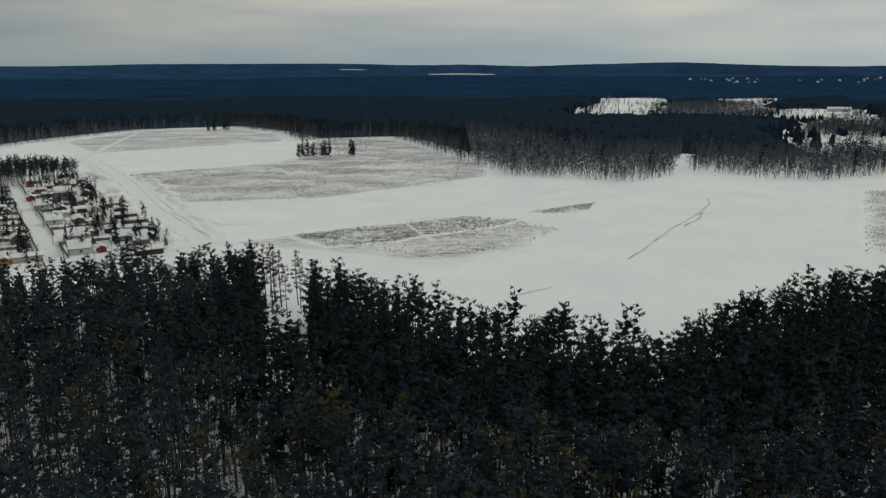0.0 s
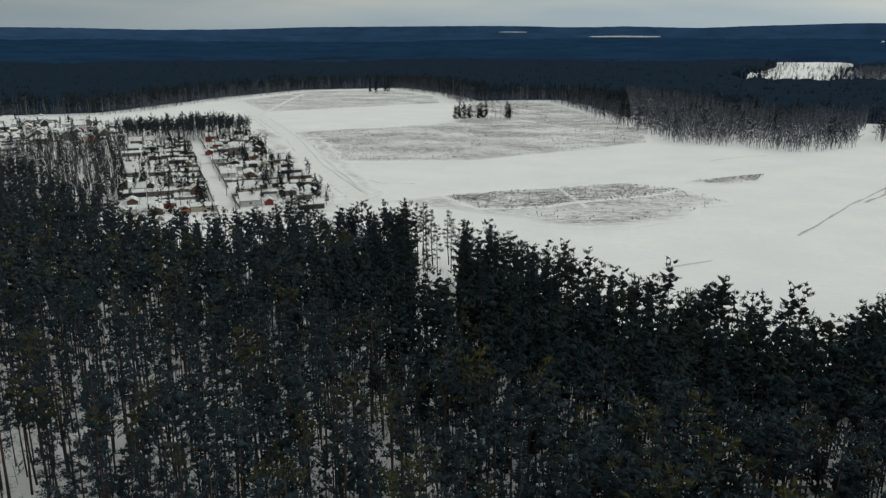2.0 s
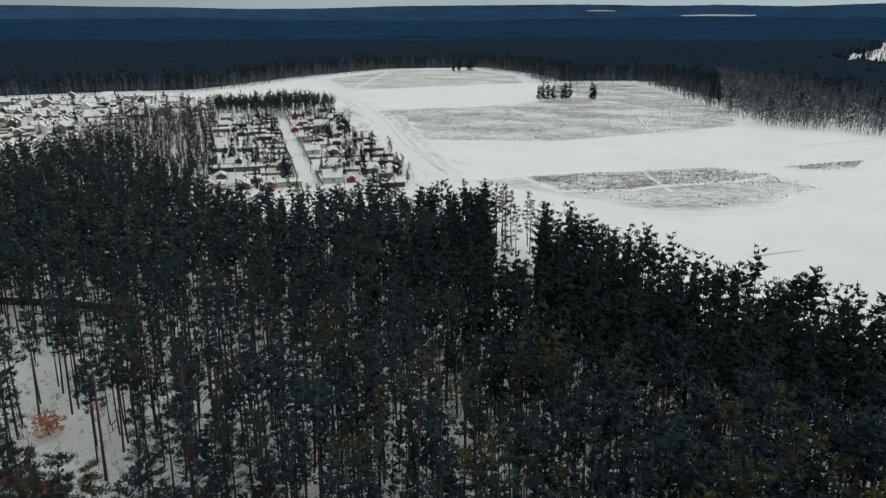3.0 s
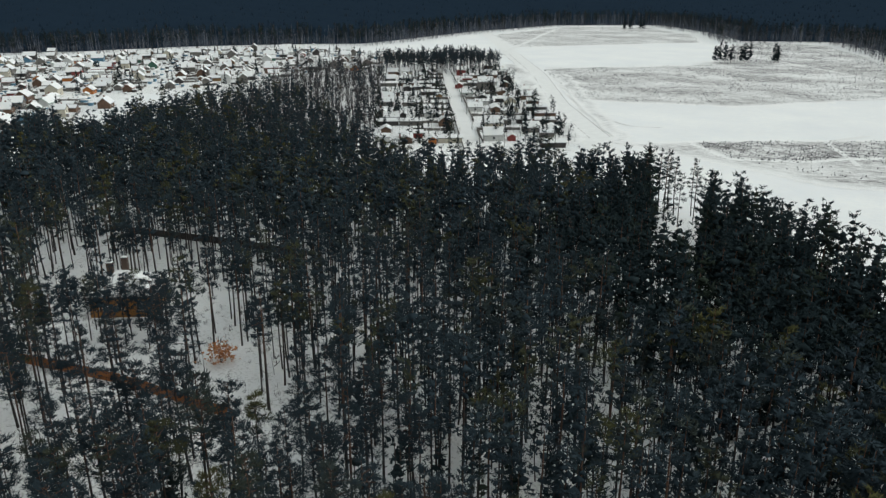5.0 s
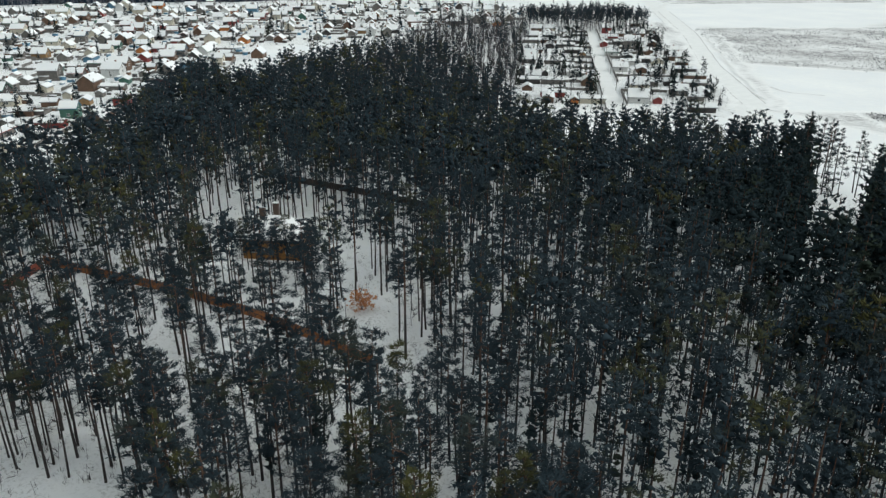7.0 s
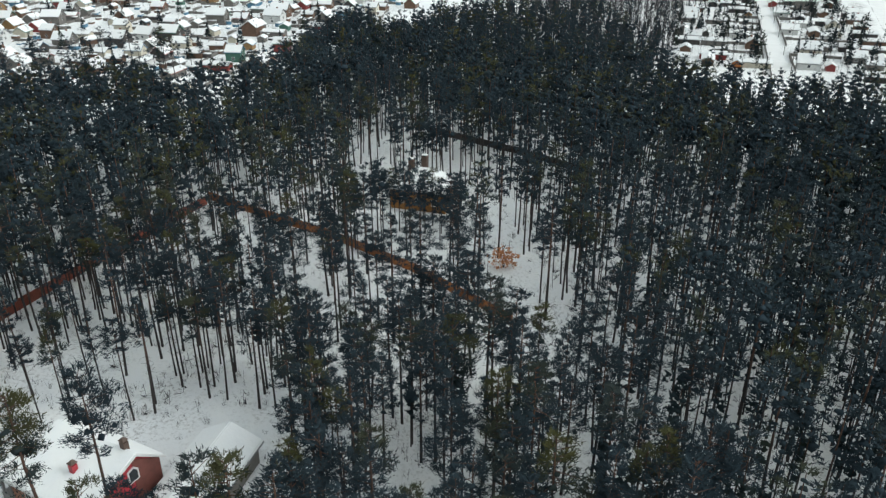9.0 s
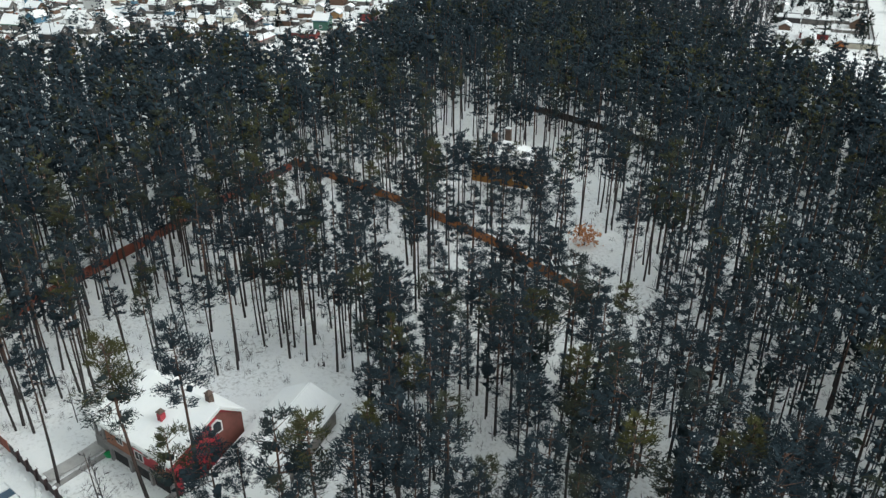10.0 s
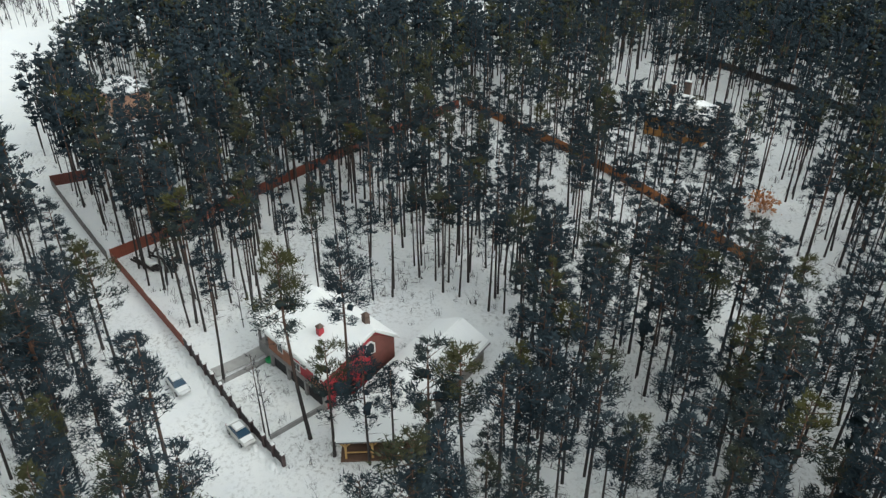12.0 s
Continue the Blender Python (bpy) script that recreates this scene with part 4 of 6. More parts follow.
# snow fields showing on the far ridges
for az0, az1, rr, z0, z1 in ((-7.5, -5.4, 4838, 113, 118), (-1.15, 3.8, 4688, 84, 93)):
    aa = np.radians(np.linspace(az0, az1, 24))
    half = np.sin(np.linspace(0, math.pi, 24)) ** 0.4 * (z1 - z0) / 2
    mid_z = (z0 + z1) / 2 + 0.8 * np.sin(aa * 90)
    rows_ = [np.stack([q_ * np.sin(aa), q_ * np.cos(aa), mid_z + s_ * half], -1) for q_, s_ in ((rr, -1), (rr + 6, 1))]
    i = np.arange(23)
    tagged(new("backdrop", mesh_of("backdrop", np.concatenate(rows_), np.stack([i, i + 1, 25 + i, 24 + i], -1), [SNOW])), "white snow field on the far ridge", "hills", kind="structure")

# half-open birch country between the clearings
for poly, gap_ in ((WOODED[0], 7.0), (WOODED[1], 5.0)):
    p_ = np.asarray(poly, float)
    ex, ey = grid_places(rng, (*p_.min(0), *p_.max(0)), gap_)
    ein = inside(poly, ex, ey) & (ripple(ex, ey, 70, 5) + rng.normal(0, 0.4, ex.shape) > -0.5)
    ex, ey = ex[ein], ey[ein]
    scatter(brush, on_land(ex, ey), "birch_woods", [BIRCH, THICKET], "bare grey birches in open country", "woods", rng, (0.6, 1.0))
    scatter(far_pine, on_land(ex[::6] + 3, ey[::6] + 4), "pine_woods", [BARK, SPRUCE_AND_SHADE, ROOF_SNOW, SPRUCE_AND_SHADE], "dark pines among the open birches", "woods", rng, (0.5, 0.9))

# trees standing about the far clearings
ex, ey = [], []
for p in OPENINGS[:4]:
    q_ = np.asarray(p, float)
    for a_, b_ in zip(q_, np.roll(q_, -1, 0)):
        n_ = int(np.hypot(*(b_ - a_)) / 7)
        t_ = rng.uniform(0, 1, n_)
        ex.append(a_[0] + (b_[0] - a_[0]) * t_ + rng.normal(0, 16, n_)), ey.append(a_[1] + (b_[1] - a_[1]) * t_ + rng.normal(0, 16, n_))
ex, ey = np.concatenate(ex), np.concatenate(ey)
scatter(far_pine, on_land(ex[::2], ey[::2]), "pine_woods", [BARK, SPRUCE_AND_SHADE, ROOF_SNOW, SPRUCE_AND_SHADE], "dark pines about the far snowy clearings", "woods", rng, (0.6, 1.0))
scatter(brush, on_land(ex[1::2], ey[1::2]), "birch_woods", [BIRCH, THICKET], "bare birches about the far snowy clearings", "woods", rng, (0.6, 1.0))

# clumps of trees inside the clearings
ex, ey = grid_places(rng, (230, 680, 1300, 2600), 17)
ein = np.zeros(ex.shape, bool)
for p in OPENINGS[:4]:
    ein |= inside(p, ex, ey)
ein &= (ripple(ex, ey, 55, 3) + 0.5 * ripple(ex, ey, 21) + rng.normal(0, 0.2, ex.shape) > 0.42)
ex, ey = ex[ein], ey[ein]
scatter(far_pine, on_land(ex[::3], ey[::3]), "pine_woods", [BARK, SPRUCE_AND_SHADE, ROOF_SNOW, SPRUCE_AND_SHADE], "dark pines in clumps on the far clearings", "woods", rng, (0.6, 1.0))
scatter(brush, on_land(np.delete(ex, np.s_[::3]), np.delete(ey, np.s_[::3])), "birch_woods", [BIRCH, THICKET], "bare birches in clumps on the far clearings", "woods", rng, (0.5, 0.9))

# a bare copse on the far side of the clearing at the lane's end
ex, ey = grid_places(rng, (-330, -75, -264, -18), 4.4)
scatter(edge_birch + edge_brush, on_land(ex, ey), "birch_woods", [BIRCH, TWIG], "bare grey copse beyond the snowy clearing", "woods", rng, (0.7, 1.1))
scatter(mid, on_land(ex[::7], ey[::7]), "pine_woods", [BARK, NEEDLES, ROOF_SNOW, LIT_TOPS], "dark pines in the bare copse", "woods", rng, (0.6, 0.9))


# ---- solids ----
def prism(bm, profile, x0, x1):
    """A solid of one cross-section (y, z), drawn out along x."""
    a = [bm.verts.new((x0, y, z)) for y, z in profile]
    b = [bm.verts.new((x1, y, z)) for y, z in profile]
    n = len(profile)
    for i in range(n):
        j = (i + 1) % n
        bm.faces.new((a[i], a[j], b[j], b[i]))
    bm.faces.new(a[::-1])
    bm.faces.new(b)
    return bm


def block(bm, x0, y0, z0, x1, y1, z1):
    return prism(bm, [(y0, z0), (y1, z0), (y1, z1), (y0, z1)], x0, x1)


def solid(*boxes):
    bm = bmesh.new()
    for b in boxes:
        block(bm, *b)
    bmesh.ops.recalc_face_normals(bm, faces=bm.faces)
    return bm


def prism_mesh(profile, x0, x1, soften=0.0):
    bm = prism(bmesh.new(), profile, x0, x1)
    bmesh.ops.recalc_face_normals(bm, faces=bm.faces)
    if soften:
        bmesh.ops.bevel(bm, geom=list(bm.edges), offset=soften, segments=2, affect="EDGES")
    return bm


def chevron(w, eave, rise, over, low, high, ridge=0.5):
    """Cross-section of a pitched layer between two heights over the rafters; ridge: where the ridge lies across the width."""
    r = (ridge - 0.5) * w
    left, right = rise / (w * ridge), rise / (w * (1 - ridge))
    pts = [(-w / 2 - over, eave - over * left), (r, eave + rise), (w / 2 + over, eave - over * right)]
    return [(y, z + low) for y, z in pts] + [(y, z + high) for y, z in pts[::-1]]


def snow_layer(w, eave, rise, over, length, depth, ridge=0.5):
    """Snow lying on a pitched roof: soft-edged and a little uneven."""
    bm = prism_mesh(chevron(w, eave, rise, over - 0.04, 0.13, 0.13 + depth, ridge), -length / 2 - over + 0.05, length / 2 + over - 0.05, depth * 0.42)
    return bm


GLASS, gn, gl, gs = material("window_glass")
gs.inputs["Base Color"].default_value, gs.inputs["Roughness"].default_value = (0.02, 0.025, 0.03, 1), 0.06
WHITE_TRIM = plain("white_trim", (0.72, 0.72, 0.7), 0.5, 2.0, 0.15)
CONCRETE = plain("concrete", (0.33, 0.32, 0.31), 0.9, 0.8, 0.35)
BRICK = plain("brick", (0.26, 0.12, 0.085), 0.85, 1.5, 0.4, fine=14)
WALLS = {
    "grey_timber": plain("grey_timber", (0.2, 0.185, 0.17), 0.85, 0.7, 0.4),
    "brown_timber": plain("brown_timber", (0.17, 0.1, 0.065), 0.8, 0.7, 0.4),
    "ochre_timber": plain("ochre_timber", (0.32, 0.19, 0.08), 0.7, 0.7, 0.3),
    "orange_timber": plain("orange_timber", (0.5, 0.17, 0.035), 0.65, 0.7, 0.25),
    "red_boards": plain("red_boards", (0.27, 0.05, 0.045), 0.65, 0.7, 0.3),
    "cream_plaster": plain("cream_plaster", (0.62, 0.57, 0.46), 0.8, 0.5, 0.2),
    "white_siding": plain("white_siding", (0.68, 0.68, 0.66), 0.6, 0.5, 0.15),
    "green_boards": plain("green_boards", (0.06, 0.16, 0.12), 0.6, 0.7, 0.3),
    "blue_boards": plain("blue_boards", (0.09, 0.22, 0.33), 0.6, 0.7, 0.3),
    "dark_boards": plain("dark_boards", (0.07, 0.062, 0.06), 0.8, 0.7, 0.4),
}
ROOFS = {"grey": plain("grey_sheet_roof", (0.2, 0.2, 0.21), 0.5, 0.5, 0.3), "red": plain("red_sheet_roof", (0.34, 0.06, 0.05), 0.45, 0.5, 0.3),
         "green": plain("green_sheet_roof", (0.04, 0.2, 0.13), 0.45, 0.5, 0.3), "blue": plain("blue_sheet_roof", (0.05, 0.17, 0.3), 0.45, 0.5, 0.3)}


def add_window(parent, x, y, z, w, h, face, trim=WHITE_TRIM, pane=None):
    """A framed window; face: degrees by which its front is turned about z from facing -y. Frame proud of the wall, pane set back."""
    bm = solid((-w / 2 - 0.1, -0.07, -h / 2 - 0.1, w / 2 + 0.1, 0.03, -h / 2), (-w / 2 - 0.1, -0.07, h / 2, w / 2 + 0.1, 0.03, h / 2 + 0.1),
               (-w / 2 - 0.1, -0.07, -h / 2, -w / 2, 0.03, h / 2), (w / 2, -0.07, -h / 2, w / 2 + 0.1, 0.03, h / 2), (-0.03, -0.05, -h / 2, 0.03, 0.0, h / 2))
    win = part("window", bm, trim, parent)
    win.matrix_local = pose(x, y, z, 0, 0, face)
    part("pane", solid((-w / 2, -0.03, -h / 2, w / 2, 0.02, h / 2)), pane or GLASS, win)
    return win


def cottage(w, length, eave, rise, wall, roof, depth=0.28, windows=2, chimney=True, name="house"):
    """A gabled cottage with its ridge along x, standing on its own origin."""
    ob = new(name)
    part("wall", prism_mesh([(-w / 2, -0.3), (w / 2, -0.3), (w / 2, eave), (0, eave + rise), (-w / 2, eave)], -length / 2, length / 2), WALLS[wall], ob)
    part("roof", prism_mesh(chevron(w, eave, rise, 0.45, 0.02, 0.12), -length / 2 - 0.45, length / 2 + 0.45), ROOFS[roof], ob)
    part("roof_snow", snow_layer(w, eave, rise, 0.45, length, depth), ROOF_SNOW, ob, "thick snow lying on the roof")
    for k in range(windows):
        x = (k + 0.5) / windows * length - length / 2
        add_window(ob, x, -w / 2, min(1.5, eave - 0.9), 0.9, 1.0, 0)
    if windows:
        add_window(ob, length / 2, 0, eave * 0.6 + 0.3, 0.9, 1.0, 90)
        if eave + rise > 5:
            add_window(ob, length / 2, 0, eave + rise * 0.28, 0.8, 0.8, 90)
    if chimney:
        part("chimney", solid((length * 0.15 - 0.3, 0.4, eave + rise * 0.4, length * 0.15 + 0.3, 1.0, eave + rise + 0.9)), BRICK, ob, "brick chimney")
    return ob


SIZES = [(5.5, 7.0, 2.5, 2.0), (6.2, 8.0, 2.7, 2.7), (7.0, 9.0, 4.2, 2.6), (4.2, 6.0, 2.3, 1.1), (4.4, 10.0, 2.2, 0.8), (5.5, 6.0, 4.0, 2.0), (3.2, 4.2, 2.0, 0.9)]
WORDS = {"grey_timber": "weathered grey timber", "brown_timber": "dark brown log", "ochre_timber": "ochre timber", "orange_timber": "bright orange timber", "red_boards": "red boarded",
         "cream_plaster": "cream plastered", "white_siding": "white clad", "green_boards": "green boarded", "blue_boards": "blue boarded", "dark_boards": "dark boarded"}
built = {}


def put_house(x, y, size, wall, roof, turn, group):
    key = (size, wall, roof)
    kind = "shed" if SIZES[size][2] < 2.4 else "house"
    m = pose(x, y, float(land(np.array(x), np.array(y))) - 0.1, 0, 0, turn)
    if key in built:
        return copy_thing(built[key], m)
    w, ln, e, r = SIZES[size]
    ob = cottage(w, ln, e, r, wall, roof, windows=0 if kind == "shed" else 1, chimney=kind == "house", name=kind)
    tagged(ob, f"{WORDS[wall]} village {kind} under a snow-laden {roof} roof", kind, group)
    ob.matrix_world = m
    built[key] = ob
    return ob


# the street block by the field: x, y, size, wall, roof, quarter turn
NEAR_BLOCK = [
    (-285, 484, 4, 0, 0, 0), (-256, 479, 5, 4, 0, 0), (-227, 422, 3, 4, 1, 1), (-237, 452, 3, 4, 1, 0), (-258, 525, 3, 1, 0, 0), (-213, 430, 2, 0, 0, 0),
    (-205, 441, 3, 1, 0, 1), (-207, 394, 0, 6, 2, 0), (-183, 384, 4, 9, 0, 0), (-163, 386, 3, 1, 0, 0), (-180, 352, 0, 6, 0, 0), (-152, 316, 1, 5, 0, 0),
    (-140, 291, 1, 6, 0, 0),
]
NEAR_BLOCK_2 = [
    (-133, 294, 6, 4, 1, 1), (-123, 308, 3, 0, 0, 0), (-113, 290, 4, 9, 0, 0), (-201, 307, 0, 6, 0, 0), (-188, 303, 4, 0, 0, 0), (-187, 281, 3, 1, 0, 1),
    (-173, 279, 4, 4, 0, 0), (-159, 273, 6, 3, 0, 1), (-153.5, 278, 4, 5, 0, 0), (-174, 310, 0, 1, 0, 1), (-216, 350, 4, 0, 0, 0), (-217, 380, 6, 2, 0, 1),
    (-192, 262, 6, 6, 0, 1), (-242, 404, 4, 9, 0, 0), (-244, 376, 3, 1, 0, 0), (-161, 350, 3, 6, 0, 0),
]
names, roofs = list(WALLS), list(ROOFS)
STREET_TURN = 32
for x, y, size, wall, roof, q in NEAR_BLOCK + NEAR_BLOCK_2:
    put_house(x, y, size, names[wall], roofs[roof], STREET_TURN + 90 * q, "cottages along the village street")

# sheds and small cottages on the plots behind the street front
sr = np.random.default_rng(33)
for k in range(13):
    for side in (1, -1):
        for deep in (16, 27, 38):
            cx = -266 + 9.9 * k + side * (deep + sr.uniform(-3, 3)) * 0.85
            cy = 477 - 16 * k + side * (deep + sr.uniform(-3, 3)) * 0.53
            if min(math.hypot(cx - h[0], cy - h[1]) for h in NEAR_BLOCK + NEAR_BLOCK_2) < 9 or sr.uniform() < 0.25:
                continue
            put_house(cx, cy, int(sr.choice((3, 4, 6, 0, 4))), names[int(sr.choice((0, 1, 9, 6, 5, 9)))], "grey", STREET_TURN + 90 * int(sr.integers(0, 2)), "cottages along the village street")

# the large village behind the woods: the coloured houses first, then the plots between them
COLOURED = [
    (-477, 343, 5, 4, 0, 0), (-403, 296, 0, 3, 0, 1), (-352, 267, 1, 1, 0, 1), (-410, 233, 0, 3, 0, 1), (-428, 268, 4, 4, 0, 0), (-456, 301, 1, 1, 0, 1),
    (-414, 281, 2, 5, 0, 1), (-623, 375, 2, 3, 0, 0), (-601, 345, 2, 5, 0, 0), (-468, 273, 0, 8, 3, 1), (-390, 313, 0, 1, 1, 1), (-387, 220, 0, 4, 0, 1),
    (-520, 460, 2, 5, 0, 1), (-626, 429, 5, 0, 0, 0),
]
taken = []
for x, y, size, wall, roof, q in COLOURED:
    put_house(x, y, size, names[wall], roofs[roof], 36 + 90 * q, "houses of the large village")
    taken.append((x, y))
VILLAGE = [(-345, 575), (-383, 580), (-482, 575), (-551, 505), (-594, 420), (-700, 340), (-690, 180), (-600, 90), (-470, 20), (-400, -10), (-300, 30), (-268, 60), (-256, 105),
           (-275, 150), (-310, 190), (-340, 232), (-385, 300), (-352, 380), (-358, 425), (-325, 462), (-340, 500)]
vr = np.random.default_rng(21)
ca, sa = math.cos(radians(42)), math.sin(radians(42))
u, v = np.meshgrid(np.arange(-520, 420, 14.5), np.arange(40, 820, 16.0), indexing="ij")
u, v = u + vr.uniform(-3, 3, u.shape), v + vr.uniform(-3.5, 3.5, v.shape)
hx, hy = (u * ca - v * sa).ravel(), (u * sa + v * ca).ravel()
keep = inside(VILLAGE, hx, hy) & (np.abs(np.mod(u.ravel(), 81) - 10) > 4.5)
count = 0
for x, y in zip(hx[keep], hy[keep]):
    if min(math.hypot(x - a, y - b) for a, b in taken) < 9 or vr.uniform() < 0.1:
        continue
    size = int(vr.choice(7, p=(0.2, 0.2, 0.12, 0.16, 0.1, 0.08, 0.14)))
    wall = names[int(vr.choice(10, p=(0.34, 0.14, 0.03, 0.012, 0.028, 0.13, 0.13, 0.03, 0.04, 0.12)))]
    roof = roofs[int(vr.choice(4, p=(0.72, 0.1, 0.08, 0.1)))]
    put_house(x, y, size, wall, roof, 42 + 90 * int(vr.integers(0, 2)) + vr.normal(0, 4), "houses of the large village")
    count += 1
print("village houses", count)

# garden fences between the plots
def joined_fence(lines, mat, label):
    """Many short garden fences, too far off to tell the boards apart."""
    bm = bmesh.new()
    for x0, y0, x1, y1 in lines:
        n = max(1, int(math.hypot(x1 - x0, y1 - y0) / 3))
        d = Vector((x1 - x0, y1 - y0, 0)) / n
        t = Vector((-d.y, d.x, 0)).normalized() * 0.05
        for k in range(n):
            a = Vector((x0, y0, 0)) + d * k
            a.z = float(land(np.array(a.x), np.array(a.y)))
            h = Vector((0, 0, 1.1 + 0.4 * vr.uniform()))
            b = a + d * 0.97
            f = [bm.verts.new(p) for p in (a - t, b - t, b + t, a + t, a - t + h, b - t + h, b + t + h, a + t + h)]
            for q in ((0, 1, 5, 4), (2, 3, 7, 6), (4, 5, 6, 7), (1, 2, 6, 5), (3, 0, 4, 7)):
                bm.faces.new([f[i] for i in q])
    ob = part("garden_fences", bm, mat)
    return tagged(ob, label, "fence", kind="stuff")


lines = []
for x, y in zip(hx[keep], hy[keep]):
    if vr.uniform() < 0.55:
        lines.append((x + 6.5 * ca, y + 6.5 * sa, x + 6.5 * ca - 12 * sa, y + 6.5 * sa + 12 * ca))
    if vr.uniform() < 0.35:
        lines.append((x + 7 * -sa, y + 7 * ca, x - 7 * sa + 12 * ca, y + 7 * ca + 12 * sa))
sx, sy = math.cos(radians(STREET_TURN)), math.sin(radians(STREET_TURN))
for k in range(13):
    bx0, by0 = -262 + 9.3 * k, 474 - 15.5 * k
    for side, ln in ((1, vr.uniform(14, 34)), (-1, vr.uniform(10, 34))):
        if vr.uniform() < 0.35:
            continue
        x0, y0 = bx0 + side * 5 * sx, by0 + side * 5 * sy
        lines.append((x0, y0, x0 + side * ln * sx, y0 + side * ln * sy))
        if vr.uniform() < 0.5:
            lines.append((x0, y0, x0 + 9.3 * 0.9, y0 - 15.5 * 0.9))
for side in (1, -1):
    for k in range(24):
        if vr.uniform() < 0.85:
            x0, y0 = -271 + 5.54 * k + side * 4.4 * sx, 484 - 8.9 * k + side * 4.4 * sy
            lines.append((x0, y0, x0 + 5.4, y0 - 8.7))
joined_fence(lines, WALLS["grey_timber"], "weathered dark board fences between snowy plots")

# sheds too small to tell apart, woodpiles, cold frames and beds, each under its own snow
def plot_clutter(places, turn, label):
    vs, fs, ms, at = [], [], [], 0
    for x, y in places:
        a, b, h = vr.uniform(0.7, 2.4), vr.uniform(0.5, 1.3), vr.uniform(0.4, 1.7)
        t = radians(turn + 90 * vr.integers(0, 2) + vr.normal(0, 5))
        c, d = math.cos(t), math.sin(t)
        z0 = float(land(np.array(x), np.array(y)))
        for lo, hi, grow, m in ((-0.2, h, 0.0, int(vr.integers(1, 5))), (h + 0.004, h + 0.25, 0.12, 0)):
            p = [(sx_ * (a + grow), sy_ * (b + grow), z) for z in (lo, hi) for sx_, sy_ in ((-1, -1), (1, -1), (1, 1), (-1, 1))]
            vs.append(np.array([(x + u_ * c - w_ * d, y + u_ * d + w_ * c, z0 + z) for u_, w_, z in p]))
            fs.append(np.array(((0, 1, 5, 4), (1, 2, 6, 5), (2, 3, 7, 6), (3, 0, 4, 7), (4, 5, 6, 7))) + at)
            ms.append(np.full(5, m))
            at += 8
    mats = [ROOF_SNOW, WALLS["grey_timber"], WALLS["dark_boards"], WALLS["brown_timber"], WALLS["blue_boards"]]
    tagged(new("plot_clutter", mesh_of("plot_clutter", np.concatenate(vs), np.concatenate(fs), mats, np.concatenate(ms))), label, "sheds", kind="stuff")


patch_on_ground("garden_ground", VILLAGE, GARDEN_SNOW, "trodden snow of the village plots with bare beds", "garden ground", 0.035, 8.0)
cx_, cy_ = grid_places(vr, (-700, -20, -250, 590), 9.5)
c_in = inside(VILLAGE, cx_, cy_) & (vr.uniform(0, 1, cx_.shape) < 0.75)
plot_clutter(zip(cx_[c_in], cy_[c_in]), 42, "low sheds, woodpiles and beds under snow in the plots")

# garden trees and groves
garden = [join([p for part_ in spruce(rng, rng.uniform(6, 10), 2.0, 11, 16, 0.9) for p in part_]) for k in range(4)]
gx, gy = grid_places(rng, (-700, -20, -90, 590), 14)
plots = inside(VILLAGE, gx, gy) & (rng.uniform(0, 1, gx.shape) < 0.42)
scatter(garden, on_land(gx[plots], gy[plots]), "garden_trees", [BARK, SPRUCE_AND_SHADE], "dark spruces between snowy village plots", "trees", rng, (0.5, 1.1))
bare = [join(birch(rng, rng.uniform(5, 9), 6, 7)) for k in range(4)]
gx, gy = grid_places(rng, (-700, -20, -90, 590), 13)
plots = inside(VILLAGE, gx, gy) & (rng.uniform(0, 1, gx.shape) < 0.75)
scatter(bare, on_land(gx[plots], gy[plots]), "orchard_trees", [TWIG, TWIG], "bare fruit trees in snowy gardens", "trees", rng, (0.5, 1.0))
BLOCK = [(-280, 480), (-240, 505), (-105, 300), (-112, 270), (-205, 255), (-250, 350)]
gx, gy = grid_places(rng, (-290, 250, -100, 510), 6.6)
plots = inside(BLOCK, gx, gy) & (np.abs((gx + 271) * 0.85 + (gy - 485) * 0.53) > 6) & (rng.uniform(0, 1, gx.shape) < 0.72 + 0.5 * ripple(gx, gy, 14, 8))
gx, gy = gx[plots], gy[plots]
scatter(garden, on_land(gx[::3], gy[::3]), "garden_trees", [BARK, SPRUCE_AND_SHADE], "dark spruces in the gardens of the street", "trees", rng, (0.5, 1.05))
scatter(lesser, on_land(np.delete(gx, np.s_[::3]), np.delete(gy, np.s_[::3])), "garden_pines", [BARK, SPRUCE_AND_SHADE, ROOF_SNOW, SPRUCE_AND_SHADE], "dark garden pines along the street", "trees", rng, (0.4, 0.8))
patch_on_ground("garden_ground", BLOCK, GARDEN_SNOW, "trodden garden snow with bare beds showing", "garden ground", 0.035, 4.0)
gx, gy = grid_places(rng, (-290, 250, -100, 510), 6)
plots = inside(BLOCK, gx, gy) & (np.abs((gx + 271) * 0.85 + (gy - 485) * 0.53) > 5) & (rng.uniform(0, 1, gx.shape) < 0.75)
scatter(bare, on_land(gx[plots], gy[plots]), "orchard_trees", [TWIG, TWIG], "bare fruit trees in snowy gardens", "trees", rng, (0.5, 1.0))

GROVE = [(-335, 488), (-300, 455), (-245, 500), (-252, 540), (-300, 545)]
gx, gy = grid_places(rng, (-340, 450, -240, 550), 4.0)
g_in = inside(GROVE, gx, gy)
scatter(lesser, on_land(gx[g_in], gy[g_in]), "pine_grove", [BARK, NEEDLES, ROOF_SNOW, NEEDLES], "small dark pine grove behind the street", "trees", rng, (0.72, 0.98))
